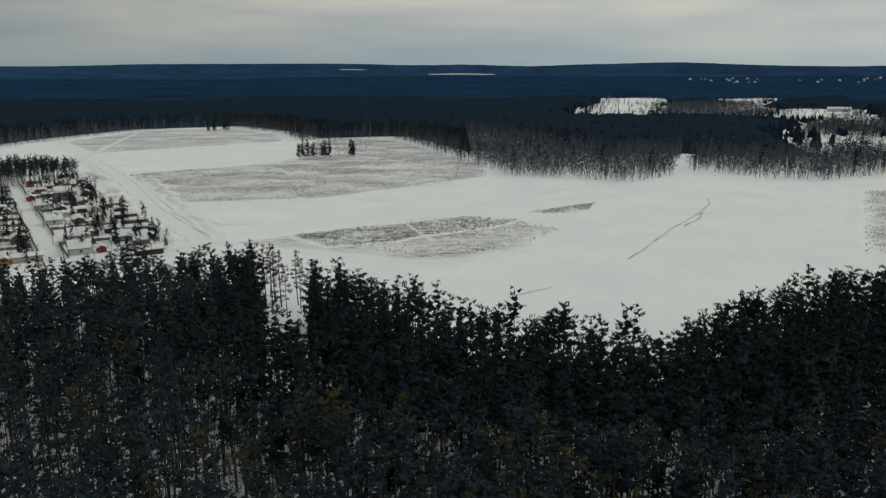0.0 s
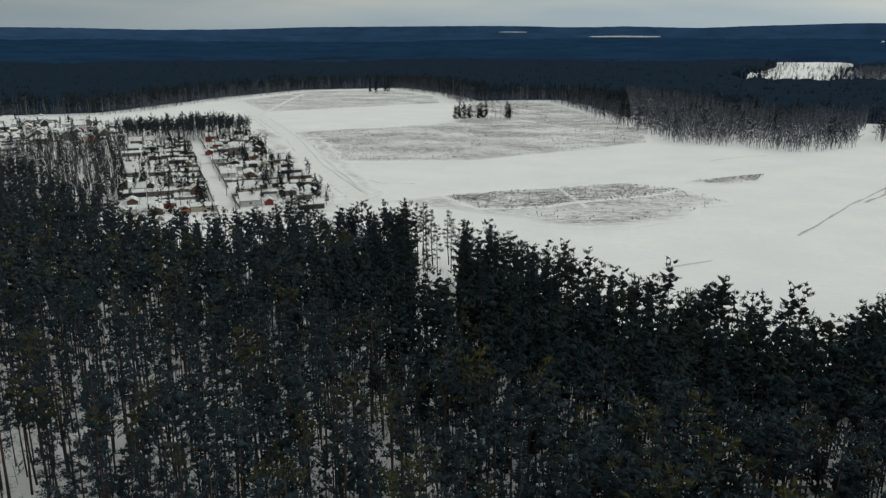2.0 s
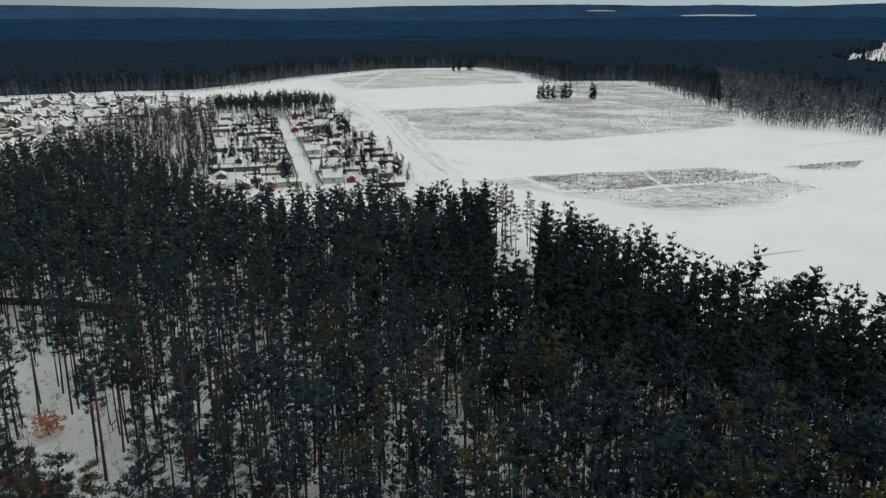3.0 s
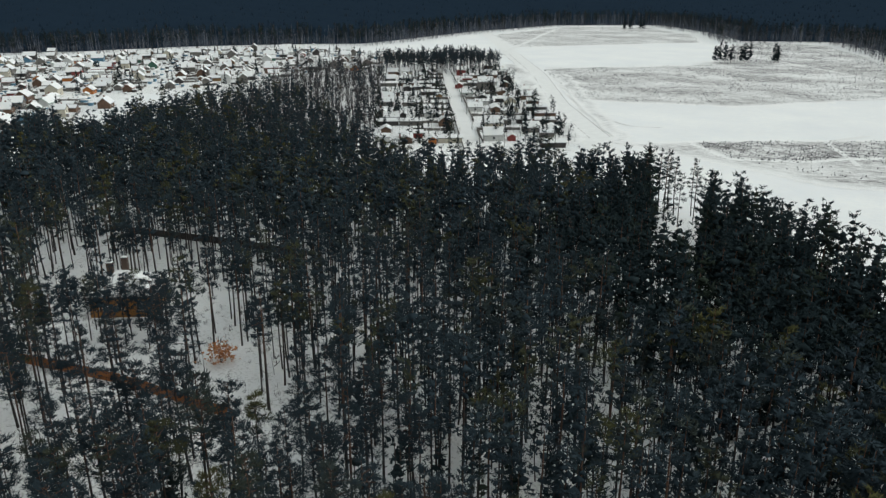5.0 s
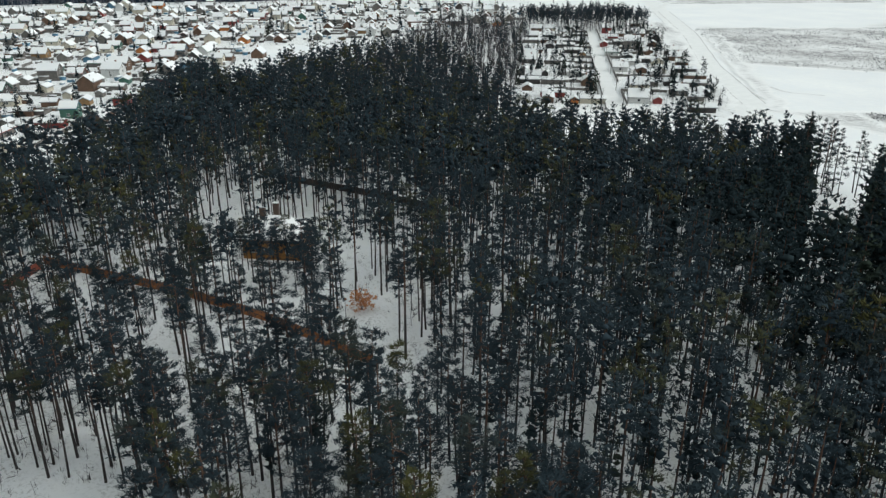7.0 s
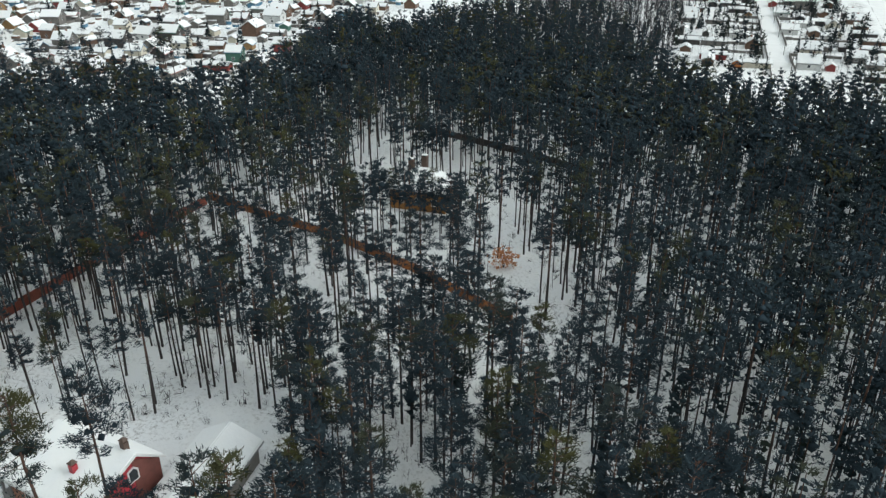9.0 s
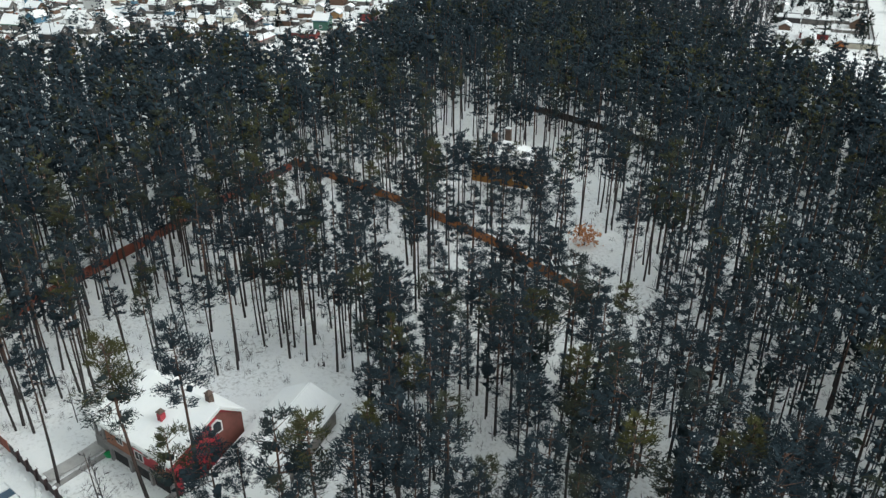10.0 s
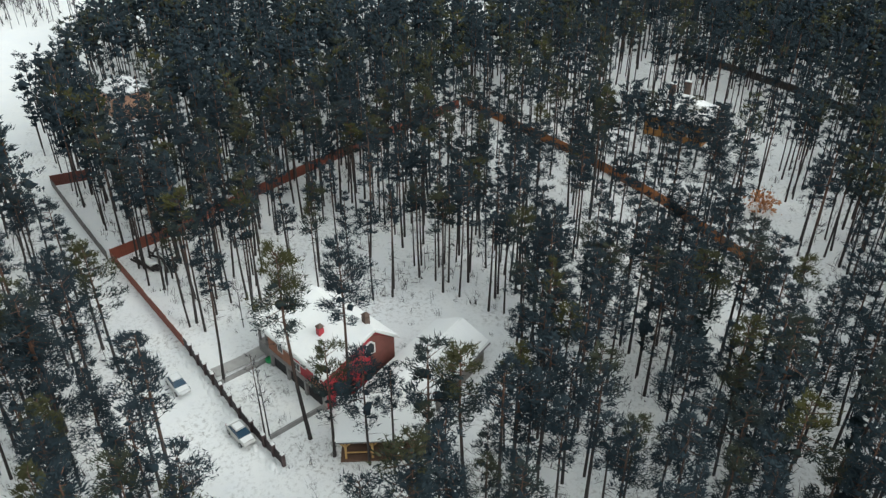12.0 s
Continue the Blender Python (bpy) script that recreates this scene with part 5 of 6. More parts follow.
scatter(edge_birch, on_land(gx[g_in][::2] + 2, gy[g_in][::2] - 3), "birch_grove", [BIRCH, TWIG], "bare birches among the grove", "trees", rng, (0.6, 0.9))


def lone_pine(x, y, h, seed, group, label, spread=2.4, low=0.12):
    r = np.random.default_rng(seed)
    trunk, crown = pine(r, h, low, spread, 22, 34, 0.95, 5, dead=0, core=8, body=1.2, blunt=0.5)
    ob = tagged(new("pine_tree"), label, "pine tree", group)
    ob.location = (x, y, float(land(np.array(x), np.array(y))))
    v_, f_, m_ = join(trunk)
    new("trunk", mesh_of("trunk", v_, f_, [BARK])).parent = ob
    v_, f_, m_ = join(crown)
    new("crown", mesh_of("crown", v_, f_, [SPRUCE_AND_SHADE])).parent = ob


for k, (x, y, h) in enumerate([(-120, 648, 13), (-117, 651, 15), (-113, 648, 16), (-109, 652, 14), (-102, 652, 13), (-99, 654, 15), (-96, 656, 17), (-78, 657, 16), (-76, 659, 14)]):
    lone_pine(x, y, h, 40 + k, "clump of pines on the meadow", "dark full-boughed pine on the snowy meadow", 3.3)
for k, (x, y, h) in enumerate([(-292, 973, 13), (-286, 976, 14), (-276, 1000, 12), (-280, 998, 13)]):
    lone_pine(x, y, h, 60 + k, "pines at the far meadow end", "dark pine at the far end of the meadow", 3.2)
for k, (x, y) in enumerate([(-111, 655), (-106, 650), (-91, 658), (-88, 660), (-84, 662), (-105, 656)]):
    r_ = np.random.default_rng(80 + k)
    v_, f_, m_ = join(birch(r_, 13 + 2 * (k % 3), 10, 8))
    ob = tagged(new("birch_tree"), "bare pale birch on the snowy meadow", "birch tree", "birches on the meadow")
    ob.location = (x, y, 0)
    st = m_ == 0
    new("trunk", mesh_of("trunk", v_, f_[st], [BIRCH])).parent = ob
    new("twigs", mesh_of("twigs", v_, f_[~st], [TWIG])).parent = ob

# tall slender pines standing free in the bay of the wood, with snow showing through their crowns
for k, (x, y, h) in enumerate([(-56, 220, 19), (-54.5, 213, 18.5), (-52, 219, 19.5), (-50.5, 224, 18), (-49, 214, 19), (-47.5, 219, 17.5), (-45, 214, 14), (-43, 221, 17), (-41.5, 217, 15), (-53, 229, 17), (-46, 205, 9), (-51, 204, 10)]):
    r_ = np.random.default_rng(140 + k)
    trunk, crown = pine(r_, h, 0.4 if k % 3 else 0.28, 1.9, 20, 44, 0.6, 5, snow=0.05, dead=9, thin=0.11, blunt=0.5)
    ob = tagged(new("pine_tree"), "tall slender pine standing free at the wood's edge", "pine tree", "free pines at the wood's edge")
    ob.location = (x, y, 0)
    v_, f_, m_ = join(trunk)
    new("trunk", mesh_of("trunk", v_, f_, [BARK])).parent = ob
    v_, f_, m_ = join(crown)
    new("crown", mesh_of("crown", v_, f_, [SPRUCE_AND_SHADE, SPRUCE_AND_SHADE, ROOF_SNOW, SPRUCE_AND_SHADE], m_)).parent = ob

# street poles with their wires
pole_data = solid((-0.11, -0.11, -0.3, 0.11, 0.11, 7.5))
first = new("utility_pole")
tagged(first, "grey wooden utility pole beside the village street", "utility pole", "poles along the street")
part("post", pole_data, WALLS["grey_timber"], first)
part("crossarm", solid((-0.9, -0.06, 6.9, 0.9, 0.06, 7.05)), WALLS["grey_timber"], first)
first.matrix_world = pose(-263, 478, 0, 0, 0, STREET_TURN)
for k in range(1, 7):
    copy_thing(first, pose(-263 + 21 * k, 478 - 34.3 * k, 0, 0, 0, STREET_TURN))

# a strung-out settlement and a long hall on the far hillside
hr = np.random.default_rng(12)
for k in range(34):
    az_, r_ = radians(hr.uniform(17, 33)), hr.uniform(3700, 4300)
    x_, y_ = r_ * math.sin(az_), r_ * math.cos(az_)
    ob = put_house(x_, y_, 2, "white_siding", "grey", hr.uniform(0, 90), "houses on the far hillside")
    ob.location.z += 11.0
    ob.scale = (1.35, 1.35, 1.1)
hall = cottage(16, 44, 6, 3, "white_siding", "grey", 0.4, 4, False, "hall")
tagged(hall, "long pale hall by a distant snowy clearing", "hall")
hall.matrix_world = pose(812, 1610, float(land(np.array(812.0), np.array(1610.0))), 0, 0, -20)

# tufts of dry grass standing through the snow of the meadows
tuft = []
for k in range(5):
    vs = []
    for j in range(3):
        a, h, w_ = rng.uniform(0, 6.28), rng.uniform(0.25, 0.55), rng.uniform(0.14, 0.34)
        e = np.array([math.cos(a), math.sin(a), 0]) * w_
        vs.append([-e, e, np.array([rng.normal(0, 0.15), rng.normal(0, 0.15), h])])
    tuft.append((np.array(vs).reshape(-1, 3), np.arange(9).reshape(-1, 3), np.zeros(3, int)))
STRAW = plain("dry_stalks", (0.105, 0.11, 0.125), 0.95, 0.3, 0.35)
WEEDY = [(-66, 326), (-37, 345), (-17, 357), (13, 374), (38, 363), (28, 350), (12, 337), (-8, 325), (-24, 308), (-46, 303)]
for poly, gap_, keep_ in ((MEADOWS[0], 2.8, 0.4), (MEADOWS[1], 1.5, 0.4), (MEADOWS[2], 1.8, 0.4), (WEEDY, 0.8, 0.28), ([(-45, 303), (-9, 325), (12, 337), (38, 362), (54, 338), (33, 306), (10, 290), (-12, 288)], 1.5, 0.25), ([(39, 383), (83, 415), (74, 391), (58, 381)], 0.7, 0.6)):
    p_ = np.asarray(poly, float)
    tx, ty = grid_places(rng, (*p_.min(0), *p_.max(0)), gap_)
    patchy = 0.5 + 0.9 * ripple(tx, ty, 9, 3) + 0.6 * ripple(tx, ty * 1.6, 31, 7)
    tin = inside(poly, tx, ty) & (np.abs((tx + 14) * 0.91 + (ty - 333) * 0.41) > 2.0) & (rng.uniform(0, 1, tx.shape) < keep_ * np.clip(patchy + 0.35, 0.1, 1.6))
    scatter(tuft, on_land(tx[tin], ty[tin]), "grass_tufts", [STRAW], "dry grey grass tufts standing in snow", "grass", rng, (0.6, 1.3))


# ---- the red house and its yard ----
def quad_prism(bm, base, z0, z1):
    a = [bm.verts.new((x, y, z0)) for x, y in base]
    b = [bm.verts.new((x, y, z1)) for x, y in base]
    n = len(base)
    for i in range(n):
        bm.faces.new((a[i], a[(i + 1) % n], b[(i + 1) % n], b[i]))
    bm.faces.new(a[::-1])
    bm.faces.new(b)
    return bm


RED = plain("red_siding", (0.42, 0.035, 0.05), 0.55, 0.6, 0.25)
TAN_BRICK = plain("tan_brick", (0.36, 0.17, 0.11), 0.85, 1.2, 0.35, fine=12)
DULL_RED = plain("weathered_red_board", (0.2, 0.07, 0.055), 0.8, 0.8, 0.35)
DARK = plain("dark_inside_and_cap", (0.03, 0.03, 0.032), 0.9, 1, 0.3)
FRESH_WOOD = plain("fresh_timber", (0.55, 0.33, 0.12), 0.7, 0.8, 0.3)
RUST = plain("rusty_cap", (0.12, 0.08, 0.06), 0.7, 2, 0.3)
SHEET = plain("pale_sheet", (0.5, 0.5, 0.48), 0.5, 1, 0.2)
GREEN_PLASTIC = plain("green_plastic", (0.02, 0.4, 0.12), 0.4, 1, 0.1)

hw, hl = 10.4, 12.0       # across the gable, along the ridge
LANE_EAVE, BACK_EAVE, TOP, RIDGE_Y = 5.2, 5.5, 8.0, 7.2
red_house = tagged(new("house"), "red clad house with tan brick end and snowy pitched roof", "house")
red_house.matrix_world = pose(-75.6, 8.1, 0, 0, 0, 22)
wall_profile = [(0, -0.3), (hw, -0.3), (hw, BACK_EAVE), (RIDGE_Y, TOP), (0, LANE_EAVE)]
part("wall", prism_mesh(wall_profile, -hl, 0), RED, red_house, "red siding")
# brick skins on the far half of the lane wall and on the back half of the gable
part("brick_facing", solid((-hl - 0.03, -0.06, 2.36, -7.2, 0.02, LANE_EAVE - 0.1)), TAN_BRICK, red_house, "tan brick facing")
part("brick_facing", solid((-3.0, -0.06, 2.36, 0.03, 0.02, 3.6)), TAN_BRICK, red_house, "tan brick facing")
part("brick_facing", prism_mesh([(hw - 3.6, 0.0), (hw + 0.03, 0.0), (hw + 0.03, BACK_EAVE - 0.15), (hw - 3.6, TOP - 0.35)], -0.02, 0.06), DULL_RED, red_house, "dull brown-red facing")
# near-black panels on the wall, the garage's inner shade put in as colour
for x0, x1 in ((-11.0, -8.0), (-7.4, -4.2), (-3.6, -0.4)):
    part("garage_opening", solid((x0, -0.05, 0.0, x1, 0.03, 2.15)), DARK, red_house, "dark panel standing for the shaded garage inside")
for x in (-11.3, -7.7, -3.9, -0.2):
    part("pillar", solid((x - 0.2, -0.35, -0.2, x + 0.2, 0.0, 2.3)), CONCRETE, red_house, "grey concrete pillar")
part("sill_beam", solid((-hl - 0.1, -0.4, 2.15, 0.1, 0.03, 2.35)), CONCRETE, red_house)


def skew_chevron(low, high, over):
    """Cross-section of the house roof, whose ridge stands off the middle."""
    s0, s1 = (TOP - LANE_EAVE) / RIDGE_Y, (TOP - BACK_EAVE) / (hw - RIDGE_Y)
    p = [(-over, LANE_EAVE - over * s0), (RIDGE_Y, TOP), (hw + over, BACK_EAVE - over * s1)]
    return [(y, z + low) for y, z in p] + [(y, z + high) for y, z in p[::-1]]


part("roof", prism_mesh(skew_chevron(0.02, 0.18, 0.55), -hl - 0.5, 0.55), WHITE_TRIM, red_house, "white roof edge boards")
part("roof_snow", prism_mesh(skew_chevron(0.19, 0.45, 0.5), -hl - 0.45, 0.5, 0.11), ROOF_SNOW, red_house, "smooth snow on the roof")
add_window(red_house, -9.2, -0.06, 4.1, 0.9, 1.3, 0)
add_window(red_house, -4.4, -0.02, 4.35, 0.9, 0.9, 0)
add_window(red_house, -5.9, -0.02, 3.2, 1.3, 1.1, 0)
add_window(red_house, -1.6, -0.02, 4.2, 1.0, 0.9, 0)
# the gable's five-sided window
gw = part("window", prism_mesh([(-0.75, -0.95), (0.75, -0.95), (0.75, 0.45), (0.15, 1.05), (-0.75, 0.75)], -0.02, 0.1), WHITE_TRIM, red_house, "white-framed five-sided gable window")
gw.matrix_local = pose(0, 6.7, 5.6)
part("pane", prism_mesh([(-0.55, -0.75), (0.55, -0.75), (0.55, 0.35), (0.1, 0.8), (-0.55, 0.58)], 0.06, 0.12), GLASS, gw)
for x, y, h, mat in ((-1.4, 7.4, 9.2, RUST), (-5.0, 3.2, 7.7, RED)):
    ch = part("chimney", solid((x - 0.35, y - 0.35, 5.5, x + 0.35, y + 0.35, h)), mat, red_house, "boxed chimney")
    cap = bmesh.new()
    bmesh.ops.create_cone(cap, cap_ends=True, segments=4, radius1=0.62, radius2=0.05, depth=0.4, matrix=pose(x, y, h + 0.45, 0, 0, 45))
    part("cowl", cap, RUST, ch, "rusty pyramid cowl")
# porch on the far end
part("porch_deck", solid((-hl - 3.0, 0.2, 0.0, -hl - 0.02, 4.4, 1.9)), CONCRETE, red_house, "grey porch base")
for x, y in ((-hl - 2.8, 0.4), (-hl - 2.8, 4.2), (-hl - 1.2, 0.4)):
    part("porch_post", solid((x - 0.14, y - 0.14, 1.9, x + 0.14, y + 0.14, 4.7)), CONCRETE, red_house)
part("porch_roof", prism_mesh([(-0.3, 4.7), (5.0, 5.4), (5.0, 5.6), (-0.3, 4.9)], -hl - 3.4, -hl - 0.5), WHITE_TRIM, red_house)
part("porch_snow", prism_mesh([(-0.25, 4.92), (4.95, 5.62), (4.95, 5.9), (-0.25, 5.2)], -hl - 3.35, -hl - 0.5, 0.1), ROOF_SNOW, red_house, "snow on the porch roof")

# the long shed with its open timber front
shed = tagged(new("barn"), "long timber shed under deep snow with an open front", "barn")
shed.matrix_world = pose(-73.9, 18.4, 0, 0, 0, math.degrees(math.atan2(0.81, -0.58)))
part("wall", prism_mesh([(-3.6, -0.3), (3.6, -0.3), (3.6, 3.1), (0, 4.9), (-3.6, 3.1)], -5.5, 10.2), WALLS["grey_timber"], shed, "grey weathered board wall")
part("roof", prism_mesh(chevron(7.2, 3.1, 1.8, 0.6, 0.02, 0.14), -6.2, 10.8), ROOFS["grey"], shed)
part("roof_snow", prism_mesh(chevron(7.2, 3.1, 1.8, 0.57, 0.15, 0.5), -6.2, 10.75, 0.14), ROOF_SNOW, shed, "deep snow on the shed roof")
# the open timber front with a roof of one pitch
front = tagged(new("timber_canopy"), "open new timber canopy under snow before the shed", "canopy")
front.matrix_world = pose(-67.2, 7.6, 0, 0, 0, 71.5)
part("floor", solid((-0.2, -0.2, -0.2, 9.8, 4.6, 0.2)), WALLS["brown_timber"], front, "brown board floor")
part("back_wall", solid((0.1, 4.4, 0.2, 9.5, 4.55, 4.4)), WALLS["brown_timber"], front, "dark brown board wall")
for x in (0.4, 3.3, 6.2, 9.2):
    part("post", solid((x - 0.12, 0.1, 0.2, x + 0.12, 0.34, 3.0)), FRESH_WOOD, front, "yellow new timber post")
    for s_ in (-1, 1):
        br = part("brace", solid((-0.07, -0.07, -0.75, 0.07, 0.07, 0.75)), FRESH_WOOD, front)
        br.matrix_local = pose(x + s_ * 0.55, 0.22, 2.45, 0, 45 * s_, 0)
for y in (0.1, 2.4):
    part("beam", solid((-0.3, y, 3.0 + 0.36 * y, 9.9, y + 0.24, 3.22 + 0.36 * y)), FRESH_WOOD, front, "yellow new timber beam")
part("rail", solid((0.5, 0.16, 1.0, 3.2, 0.28, 1.14)), FRESH_WOOD, front)
for k in range(9):
    rf = part("rafter", solid((-0.05, -0.55, 0.0, 0.05, 4.9, 0.16)), FRESH_WOOD, front)
    rf.matrix_local = pose(0.1 + 1.2 * k, 0, 3.24, 19.8, 0, 0)
for nm, lo, hi, ov, mat in (("roof", 0.17, 0.27, 0.6, ROOFS["grey"]), ("roof_snow", 0.274, 0.62, 0.55, ROOF_SNOW)):
    rf = part(nm, prism_mesh([(-ov, lo), (5.1, lo), (5.1, hi), (-ov, hi)], -0.6, 10.3, 0.03 if nm == "roof" else 0.14), mat, front)
    rf.matrix_local = pose(0, 0, 3.24, 19.8, 0, 0)


# ---- fences ----
def board_fence(line, height, mats, label, bay=2.5, brick=False, group="fences round the yards"):
    """A fence along a line: posts with panels of upright boards between them."""
    ob = tagged(new("fence"), label, "fence", group)
    post_bm = solid((-0.2, -0.2, -0.2, 0.2, 0.2, height + 0.2), (-0.26, -0.26, height + 0.2, 0.26, 0.26, height + 0.28)) if brick else solid((-0.06, -0.06, -0.2, 0.06, 0.06, height + 0.08))
    n = int(bay / 0.16)
    wave = [(k * bay / n + dx, -0.03 if (k + (dx > 0.05)) % 2 else 0.0) for k in range(n) for dx in (0.01, bay / n - 0.01)]
    panel_bm = quad_prism(bmesh.new(), wave + [(x, 0.035) for x, y in wave[::-1]], 0.08, height)
    bmesh.ops.recalc_face_normals(panel_bm, faces=panel_bm.faces)
    meshes = []
    for nm, bm, mat in (("post", post_bm, mats[0]), ("panel", panel_bm, mats[1])):
        me = bpy.data.meshes.new(nm)
        bm.to_mesh(me)
        bm.free()
        me.materials.append(mat)
        meshes.append(me)
    cap = bpy.data.meshes.new("snow_cap")
    bm = prism_mesh([(-0.22, height + 0.281), (0.22, height + 0.281), (0.16, height + 0.45), (-0.16, height + 0.45)], -0.22, 0.22)
    bm.to_mesh(cap)
    bm.free()
    cap.materials.append(ROOF_SNOW)
    for (x0, y0), (x1, y1) in zip(line, line[1:]):
        ln = math.hypot(x1 - x0, y1 - y0)
        k = max(1, round(ln / bay))
        a = math.degrees(math.atan2(y1 - y0, x1 - x0))
        for i in range(k):
            p = new("panel", meshes[1])
            p.parent = ob
            at = (x0 + (x1 - x0) * i / k, y0 + (y1 - y0) * i / k)
            p.matrix_local = pose(*at, 0, random.uniform(-1.5, 1.5), 0, a) @ Matrix.Diagonal((ln / k / bay, 1, 1, 1))
            q = new("post", meshes[0])
            q.parent = ob
            q.matrix_local = pose(*at, 0, 0, 0, a)
            if brick:
                s = new("snow_cap", cap)
                s.parent = q
    return ob


DARK_METAL = plain("dark_forged_metal", (0.045, 0.03, 0.03), 0.55, 2, 0.3, 0.4)
PILLAR = plain("dark_brick_pillar", (0.09, 0.06, 0.06), 0.85, 2, 0.35)
RED_FENCE = plain("red_brown_fence", (0.26, 0.07, 0.04), 0.7, 0.6, 0.4)
BROWN_FENCE = plain("orange_brown_fence", (0.44, 0.16, 0.045), 0.7, 0.25, 0.45)
board_fence([(-68.9, 1.5), (-72.6, 0.1), (-78.1, -1.7), (-85.2, -3.8), (-94.2, -6.4)], 1.5, (PILLAR, DARK_METAL), "dark fence with snow-capped brick posts along the lane", 2.5, True)
board_fence([(-94.4, -6.5), (-107, -10.5), (-120, -14.6)], 1.8, (RED_FENCE, RED_FENCE), "red-brown board fence along the snowy lane")
board_fence([(-120, -14.6), (-124, -6), (-129, 2.5), (-138, 18), (-148, 36), (-160, 60)], 2.1, (RED_FENCE, RED_FENCE), "red-brown board fence between pine trunks")
board_fence([(-120.4, -15.2), (-135, -19.5), (-151, -24)], 1.7, (WALLS["grey_timber"], WALLS["grey_timber"]), "weathered grey board fence along the lane")
board_fence([(-151, -24), (-151.5, -17)], 2.2, (DULL_RED, DULL_RED), "dull red board gate across a drive")
board_fence([(-162, 61.5), (-126, 71.5), (-105, 75), (-80, 76)], 2.0, (BROWN_FENCE, BROWN_FENCE), "orange-brown board fence through the pines")
board_fence([(-170, 131), (-155, 134), (-140, 137), (-120, 139)], 1.9, (WALLS["dark_boards"], WALLS["dark_boards"]), "dark board fence behind the timber house")
board_fence([(-185, 176), (-163, 181), (-134, 187), (-100, 190)], 1.9, (WALLS["dark_boards"], WALLS["dark_boards"]), "dark board fence deep in the pines")
board_fence([(-165, 205), (-130, 212), (-95, 216)], 1.9, (WALLS["dark_boards"], WALLS["dark_boards"]), "dark board fence at the edge of the pines")
board_fence([(-131, -6), (-137, -2)], 1.6, (DULL_RED, DULL_RED), "short dull red fence among trunks")

for k, (x0, y0, x1, y1) in enumerate(((-84.8, -3.2, -87.6, 4.2), (-73.4, 0.9, -76.4, 8.6))):
    ln = math.hypot(x1 - x0, y1 - y0)
    kerb = part("garden_wall", solid((0, -0.15, -0.1, ln, 0.15, 0.45), (0, -0.13, 0.452, ln, 0.13, 0.55)), CONCRETE)
    kerb.matrix_world = pose(x0, y0, 0.05, 0, 0, math.degrees(math.atan2(y1 - y0, x1 - x0)))
    tagged(kerb, "low grey concrete wall across the snowy yard", "wall", "low walls in the yard")
ribbon("path", [(-87.0, -3.6), (-88.0, 0), (-89.6, 3.6)], 2.0, plain("grey_slush", (0.45, 0.44, 0.42), 0.8, 0.8, 0.3), "grey slushy path to the house", "path", 0.25, 0.1, 1.5)

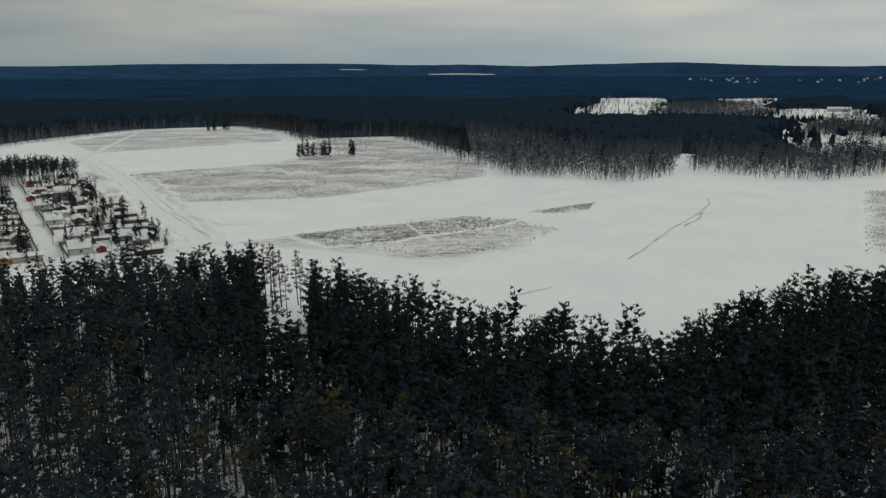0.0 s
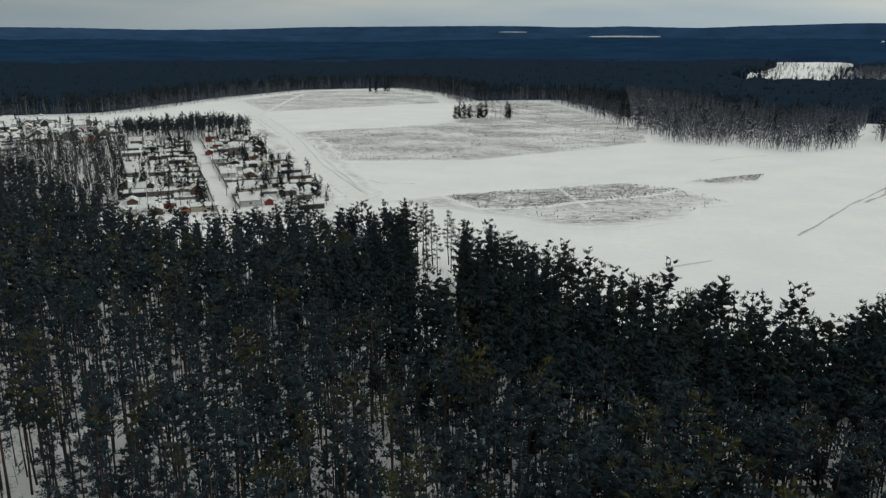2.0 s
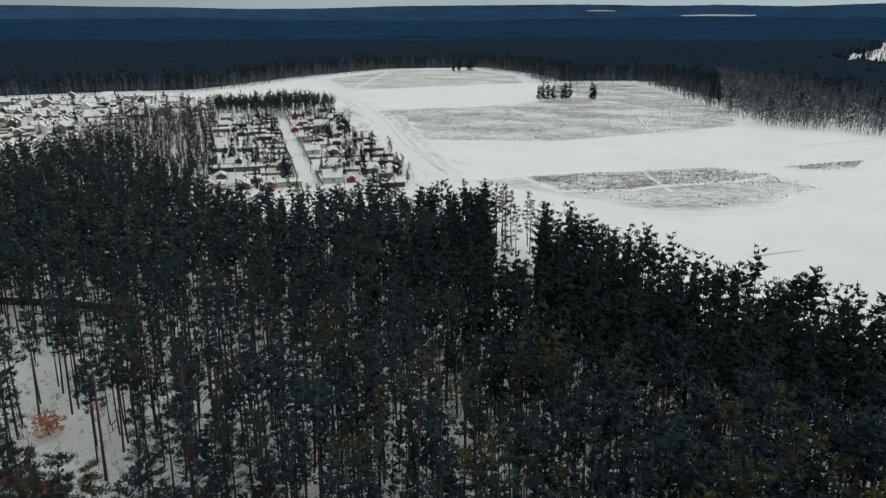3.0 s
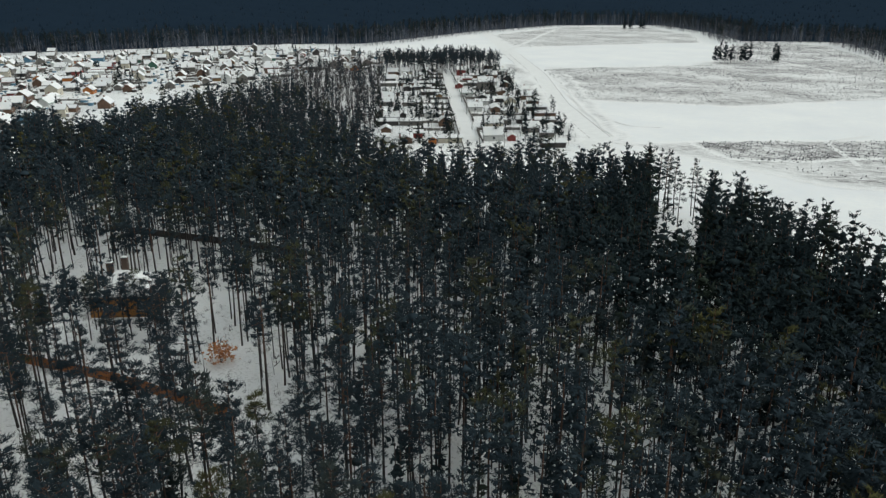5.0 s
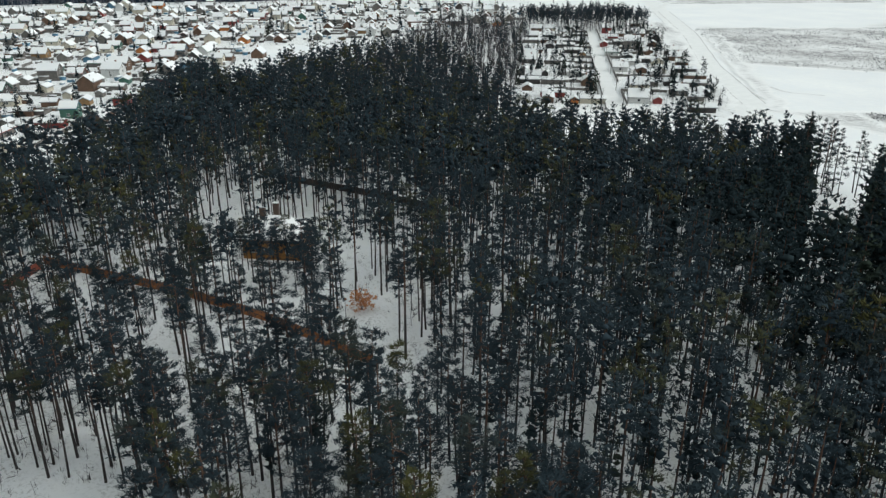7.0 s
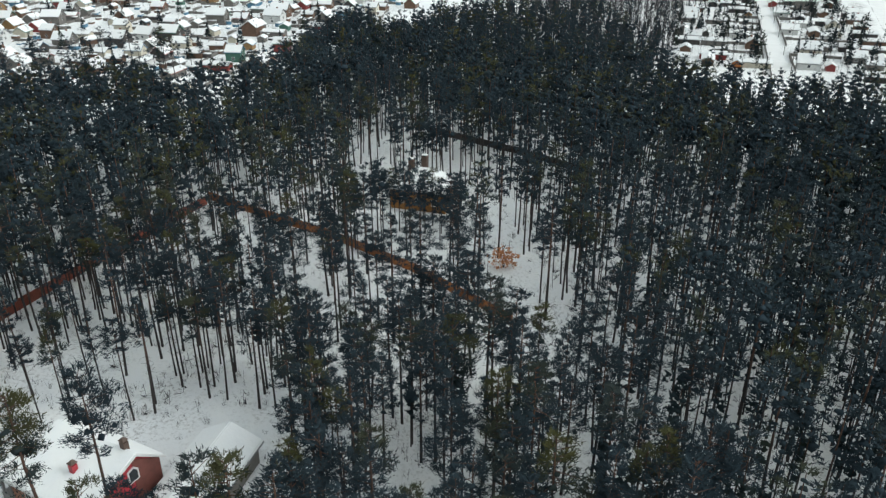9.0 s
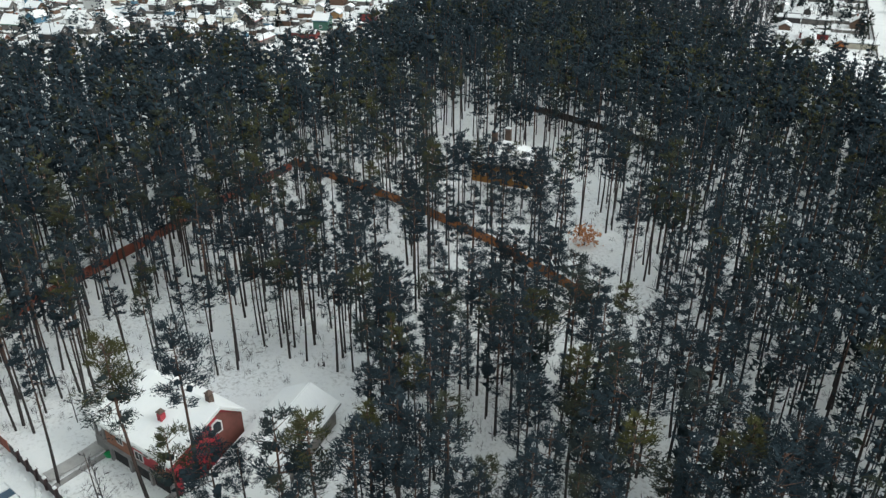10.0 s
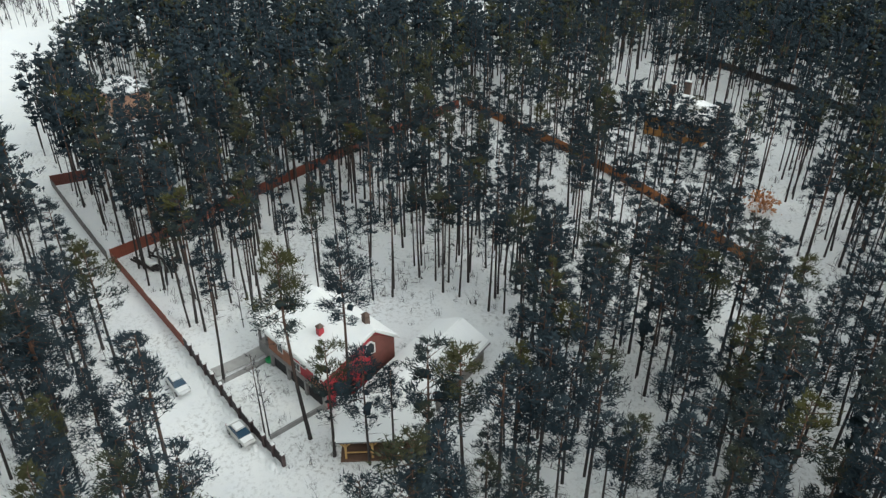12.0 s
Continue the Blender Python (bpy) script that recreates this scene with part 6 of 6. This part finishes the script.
# ---- the two cars ----
def rounded_car(body_mat, label):
    """A saloon car, nose to +x: lofted body, glasshouse, wheels, lamps, snow on the roof."""
    ob = tagged(new("car"), label, "car", "cars parked on the lane")
    st = [(-2.15, 0.42, 0.8, 0.72), (-1.95, 0.3, 0.98, 0.82), (-1.3, 0.25, 1.02, 0.87), (-0.4, 0.24, 0.98, 0.88), (0.5, 0.24, 0.97, 0.88), (1.3, 0.25, 0.9, 0.86), (1.95, 0.3, 0.78, 0.8), (2.15, 0.42, 0.62, 0.7)]
    bm = bmesh.new()
    loops = []
    for x, lo, hi, hw_ in st:
        loops.append([bm.verts.new((x, y, z)) for y, z in ((-hw_ * 0.9, lo), (hw_ * 0.9, lo), (hw_, lo + 0.18), (hw_ * 0.98, hi - 0.15), (hw_ * 0.86, hi), (-hw_ * 0.86, hi), (-hw_ * 0.98, hi - 0.15), (-hw_, lo + 0.18))])
    for a, b in zip(loops, loops[1:]):
        for i in range(8):
            bm.faces.new((a[i], a[(i + 1) % 8], b[(i + 1) % 8], b[i]))
    bm.faces.new(loops[0][::-1]), bm.faces.new(loops[-1])
    bmesh.ops.recalc_face_normals(bm, faces=bm.faces)
    body = part("body", bm, body_mat, ob)
    bm = bmesh.new()
    lo = [bm.verts.new(p) for p in ((-1.55, -0.74, 0.98), (1.05, -0.76, 0.94), (1.05, 0.76, 0.94), (-1.55, 0.74, 0.98))]
    hi = [bm.verts.new(p) for p in ((-0.95, -0.56, 1.42), (0.25, -0.57, 1.43), (0.25, 0.57, 1.43), (-0.95, 0.56, 1.42))]
    for i in range(4):
        bm.faces.new((lo[i], lo[(i + 1) % 4], hi[(i + 1) % 4], hi[i]))
    bm.faces.new(hi)
    part("glasshouse", bm, CAR_GLASS, ob, "dark blue-tinted windows")
    for name, x0, x1, z in (("bonnet_snow", 1.12, 1.9, 0.9), ("boot_snow", -2.0, -1.6, 1.0)):
        bm = bmesh.new()
        bmesh.ops.create_grid(bm, x_segments=6, y_segments=6, size=0.5)
        for v in bm.verts:
            u, w = v.co.x + 0.5, v.co.y * 2
            x = x0 + (x1 - x0) * u
            v.co = (x, w * (0.72 - 0.1 * u * (x0 > 0)), z + 0.055 - (0.1 * (x - 1.12) if x0 > 0 else -0.0) - 0.04 * w * w)
        part(name, bm, ROOF_SNOW, ob, "thin snow on the bodywork")
    part("roof", prism_mesh([(-0.6, 1.425), (0.6, 1.425), (0.52, 1.5), (-0.52, 1.5)], -1.02, 0.3), body_mat, ob)
    part("roof_snow", prism_mesh([(-0.5, 1.502), (0.5, 1.502), (0.4, 1.56), (-0.4, 1.56)], -0.9, 0.15), ROOF_SNOW, ob)
    for x in (-1.3, 1.32):
        for y in (-0.8, 0.8):
            bm = bmesh.new()
            bmesh.ops.create_cone(bm, cap_ends=True, segments=20, radius1=0.32, radius2=0.32, depth=0.2, matrix=pose(x, y, 0.32, 90))
            wheel = part("wheel", bm, TYRE, ob, "black tyre")
            bm = bmesh.new()
            bmesh.ops.create_cone(bm, cap_ends=True, segments=14, radius1=0.2, radius2=0.2, depth=0.22, matrix=pose(x, y, 0.32, 90))
            part("rim", bm, SHEET, wheel)
    for y in (-0.58, 0.58):
        part("headlight", solid((2.0, y - 0.16, 0.5, 2.17, y + 0.16, 0.66)), SHEET, ob, "clear headlight")
        part("tail_light", solid((-2.17, y - 0.16, 0.62, -2.0, y + 0.16, 0.8)), RED, ob, "red tail light")
    return ob


CAR_GLASS, gn, gl, gs = material("car_glass")
gs.inputs["Base Color"].default_value, gs.inputs["Roughness"].default_value = (0.02, 0.05, 0.085, 1), 0.1
TYRE = plain("tyre_rubber", (0.02, 0.02, 0.02), 0.85, 3, 0.2)
SILVER = plain("silver_paint", (0.66, 0.68, 0.68), 0.35, 3, 0.08, 0.1)
GREY_PAINT = plain("grey_paint", (0.5, 0.5, 0.48), 0.35, 3, 0.1, 0.1)
rounded_car(SILVER, "silver saloon car parked on the snowy lane").matrix_world = pose(-85.9, -7.9, 0.24, 0, 0, 18)
rounded_car(GREY_PAINT, "grey saloon car with snow on its roof").matrix_world = pose(-74.7, -2.1, 0.24, 0, 0, 20)

# green bin by the garage
bm = bmesh.new()
bmesh.ops.create_cone(bm, cap_ends=True, segments=12, radius1=0.45, radius2=0.55, depth=0.5, matrix=pose(-86.9, 3.4, 0.35))
tagged(part("tub", bm, GREEN_PLASTIC), "bright green plastic tub beside the garage", "tub")

# log piles under snow
lr = np.random.default_rng(5)
for cx, cy, turn in ((-116.5, -9.5, 30), (-115.5, -6.5, 15), (-117.5, -6.8, 40)):
    pile = tagged(new("log_pile"), "heap of long logs half covered with snow", "log pile", "log heaps by the fence")
    pile.matrix_world = pose(cx, cy, 0.1, 0, 0, turn)
    for k in range(9):
        lay = k // 4
        bm = bmesh.new()
        bmesh.ops.create_cone(bm, cap_ends=True, segments=7, radius1=0.17, radius2=0.14, depth=5 + lr.uniform(-1, 1), matrix=pose(lr.normal(0, 0.4), (k % 4 - 1.5) * 0.42 + lr.normal(0, 0.08), 0.16 + 0.3 * lay, 0, 90, lr.normal(0, 7)))
        part("log", bm, BARK, pile)
    part("snow_cap", prism_mesh([(-0.8, 0.62), (0.8, 0.62), (0.5, 0.85), (-0.5, 0.9)], -1.8, 1.6, 0.06), ROOF_SNOW, pile, "snow on the logs")


# ---- other houses among the pines ----
def hip_house(name, w, ln, eave, rise, wall, label, chimneys, overhang=0.7):
    ob = tagged(new(name), label, "house")
    part("wall", solid((-ln / 2, -w / 2, -0.3, ln / 2, w / 2, eave)), wall, ob)
    for nm, mat, lo, hi, ov in (("roof", ROOFS["grey"], 0.0, 0.15, overhang), ("roof_snow", ROOF_SNOW, 0.16, 0.5, overhang - 0.05)):
        bm = bmesh.new()
        a, b = ln / 2 + ov, w / 2 + ov
        rl = max(0.6, (ln - w) / 2)
        rows = [[bm.verts.new((x, y, eave + z)) for x, y in ((-a, -b), (a, -b), (a, b), (-a, b))] for z in (lo, hi)]
        r0, r1 = bm.verts.new((-rl, 0, eave + rise + hi)), bm.verts.new((rl, 0, eave + rise + hi))
        lo4, hi4 = rows
        for i in range(4):
            bm.faces.new((lo4[i], lo4[(i + 1) % 4], hi4[(i + 1) % 4], hi4[i]))
        bm.faces.new(lo4[::-1])
        bm.faces.new((hi4[0], hi4[1], r1, r0)), bm.faces.new((hi4[2], hi4[3], r0, r1)), bm.faces.new((hi4[1], hi4[2], r1)), bm.faces.new((hi4[3], hi4[0], r0))
        part(nm, bm, mat, ob)
    for x, y, top in chimneys:
        ch = part("chimney", solid((x - 0.6, y - 0.45, eave, x + 0.6, y + 0.45, top)), RUST, ob, "dark brown chimney stack")
        part("cap", solid((x - 0.7, y - 0.55, top + 0.25, x + 0.7, y + 0.55, top + 0.33)), DARK, ch)
        part("snow_cap", solid((x - 0.65, y - 0.5, top + 0.332, x + 0.65, y + 0.5, top + 0.5)), ROOF_SNOW, ch)
        for dx in (-0.55, 0.55):
            part("cap_leg", solid((x + dx - 0.05, y - 0.4, top, x + dx + 0.05, y + 0.4, top + 0.25)), BRICK, ch)
    for s in (-1, 1):
        for u_ in (-0.3, 0.0, 0.3):
            add_window(ob, u_ * ln, s * w / 2, eave * 0.5, 1.1, 1.3, 0 if s < 0 else 180)
        add_window(ob, s * ln / 2, 0.15 * w, eave * 0.5, 1.1, 1.3, 90 * s)
    return ob


timber = hip_house("house", 9.5, 12.5, 4.6, 3.4, plain("amber_logs", (0.42, 0.2, 0.05), 0.6, 0.6, 0.3), "amber log house among pines, snowy roof, two chimneys", ((-3.2, 0.6, 9.6), (-0.6, 2.0, 10.2)))
timber.matrix_world = pose(-129.5, 97.5, 0, 0, 0, 32)
peach = hip_house("house", 7.5, 8.5, 5.6, 2.4, plain("peach_plaster", (0.62, 0.36, 0.24), 0.8, 0.4, 0.15), "peach plastered two-storey house among pines, snowy roof", ())
peach.matrix_world = pose(-184.5, -9.5, 0, 0, 0, 25)
put_house(-300, 160, 3, "white_siding", "grey", 30, "sheds at the wood's edge")
put_house(-276, 152, 3, "grey_timber", "grey", 40, "sheds at the wood's edge")

# russet beech bush and its snowy glade
r_ = np.random.default_rng(3)
n_ = 420
c_ = r_.normal(0, 1, (n_, 3)) * (1.3, 1.3, 0.9) + (0, 0, 2.0)
c_[:, 2] = np.abs(c_[:, 2])
v_, f_ = sprays(r_, c_, c_ * (1, 1, 0.4), 0.4, 0.5)
RUSSET = plain("russet_leaves", (0.58, 0.26, 0.11), 0.8, 2, 0.3)
bush = tagged(new("shrub"), "russet shrub keeping its dry leaves in snow", "shrub")
bush.location = (-95.5, 89, 0.1)
new("leaves", mesh_of("leaves", v_, f_, [RUSSET])).parent = bush
stems = join([(*tube([(0, 0, -0.1), (math.cos(a) * 0.9, math.sin(a) * 0.9, 2.6)], (0.05, 0.015), 4), 0) for a in np.arange(6) * 1.05])
new("stems", mesh_of("stems", stems[0], stems[1], [TWIG])).parent = bush

# dry weeds and saplings poking through the yard's snow
weeds = []
for k in range(5):
    vs = []
    for j in range(22):
        a, ln = rng.uniform(0, 6.28), rng.uniform(0.4, 1.3)
        p = np.array([rng.normal(0, 0.3), rng.normal(0, 0.3), 0])
        e = np.array([math.cos(a) * 0.35, math.sin(a) * 0.35, 1.0]) * ln
        w_ = np.array([-math.sin(a), math.cos(a), 0]) * 0.02
        vs.append([p - w_, p + w_, p + e])
    v_ = np.array(vs).reshape(-1, 3)
    weeds.append((v_, np.arange(len(v_)).reshape(-1, 3), np.zeros(len(vs), int)))
wx, wy = grid_places(rng, (-160, -30, -45, 110), 2.3)
w_in = inside(FOREST, wx, wy) & ~inside(LANE, wx, wy) & (rng.uniform(0, 1, wx.shape) < 0.45)
scatter(weeds, on_land(wx[w_in], wy[w_in]), "dry_weeds", [TWIG], "dry weeds and saplings poking through snow", "weeds", rng, (0.5, 1.3))

# two thin bare trees by the drive
for k, (x, y, h) in enumerate(((-73.2, 0.4, 12.5), (-73.9, 0.9, 10.5), (-95.5, 1.5, 8.0))):
    r_ = np.random.default_rng(300 + k)
    v_, f_, m_ = join(birch(r_, h, 12, 7))
    ob = tagged(new("bare_tree"), "thin leafless tree beside the snowy drive", "tree", "bare trees in the yard")
    ob.location = (x, y, 0.05)
    st = m_ == 0
    new("trunk", mesh_of("trunk", v_, f_[st], [BARK])).parent = ob
    new("twigs", mesh_of("twigs", v_, f_[~st], [TWIG])).parent = ob

# a plinth of snow along the foot of the lane fence, and lumps of ploughed snow
bank = []
br_ = np.random.default_rng(17)
for k in range(70):
    t_ = br_.uniform(0, 1)
    x, y = -68 - 27 * t_, 0.6 - 8.2 * t_ + br_.normal(0, 0.15)
    a = np.arange(7) * 0.8976
    rr_, hh = br_.uniform(0.35, 0.9), br_.uniform(0.15, 0.4)
    ring_ = np.stack([x + rr_ * np.cos(a) * br_.uniform(0.7, 1.2, 7), y + rr_ * 0.6 * np.sin(a), 0 * a], -1)
    top_ = np.stack([x + 0.5 * rr_ * np.cos(a), y + 0.3 * rr_ * np.sin(a), 0 * a + hh], -1)
    f_ = [(i, (i + 1) % 7, 7 + i) for i in range(7)] + [((i + 1) % 7, 7 + (i + 1) % 7, 7 + i) for i in range(7)] + [(7, 7 + i, 8 + i) for i in range(1, 6)]
    bank.append((np.concatenate([ring_, top_]), np.array(f_), 0))
v_, f_, m_ = join(bank)
tagged(new("snow_bank", mesh_of("snow_bank", v_, f_, [ROOF_SNOW])), "lumpy ploughed snow along the foot of the fence", "snow", kind="stuff")
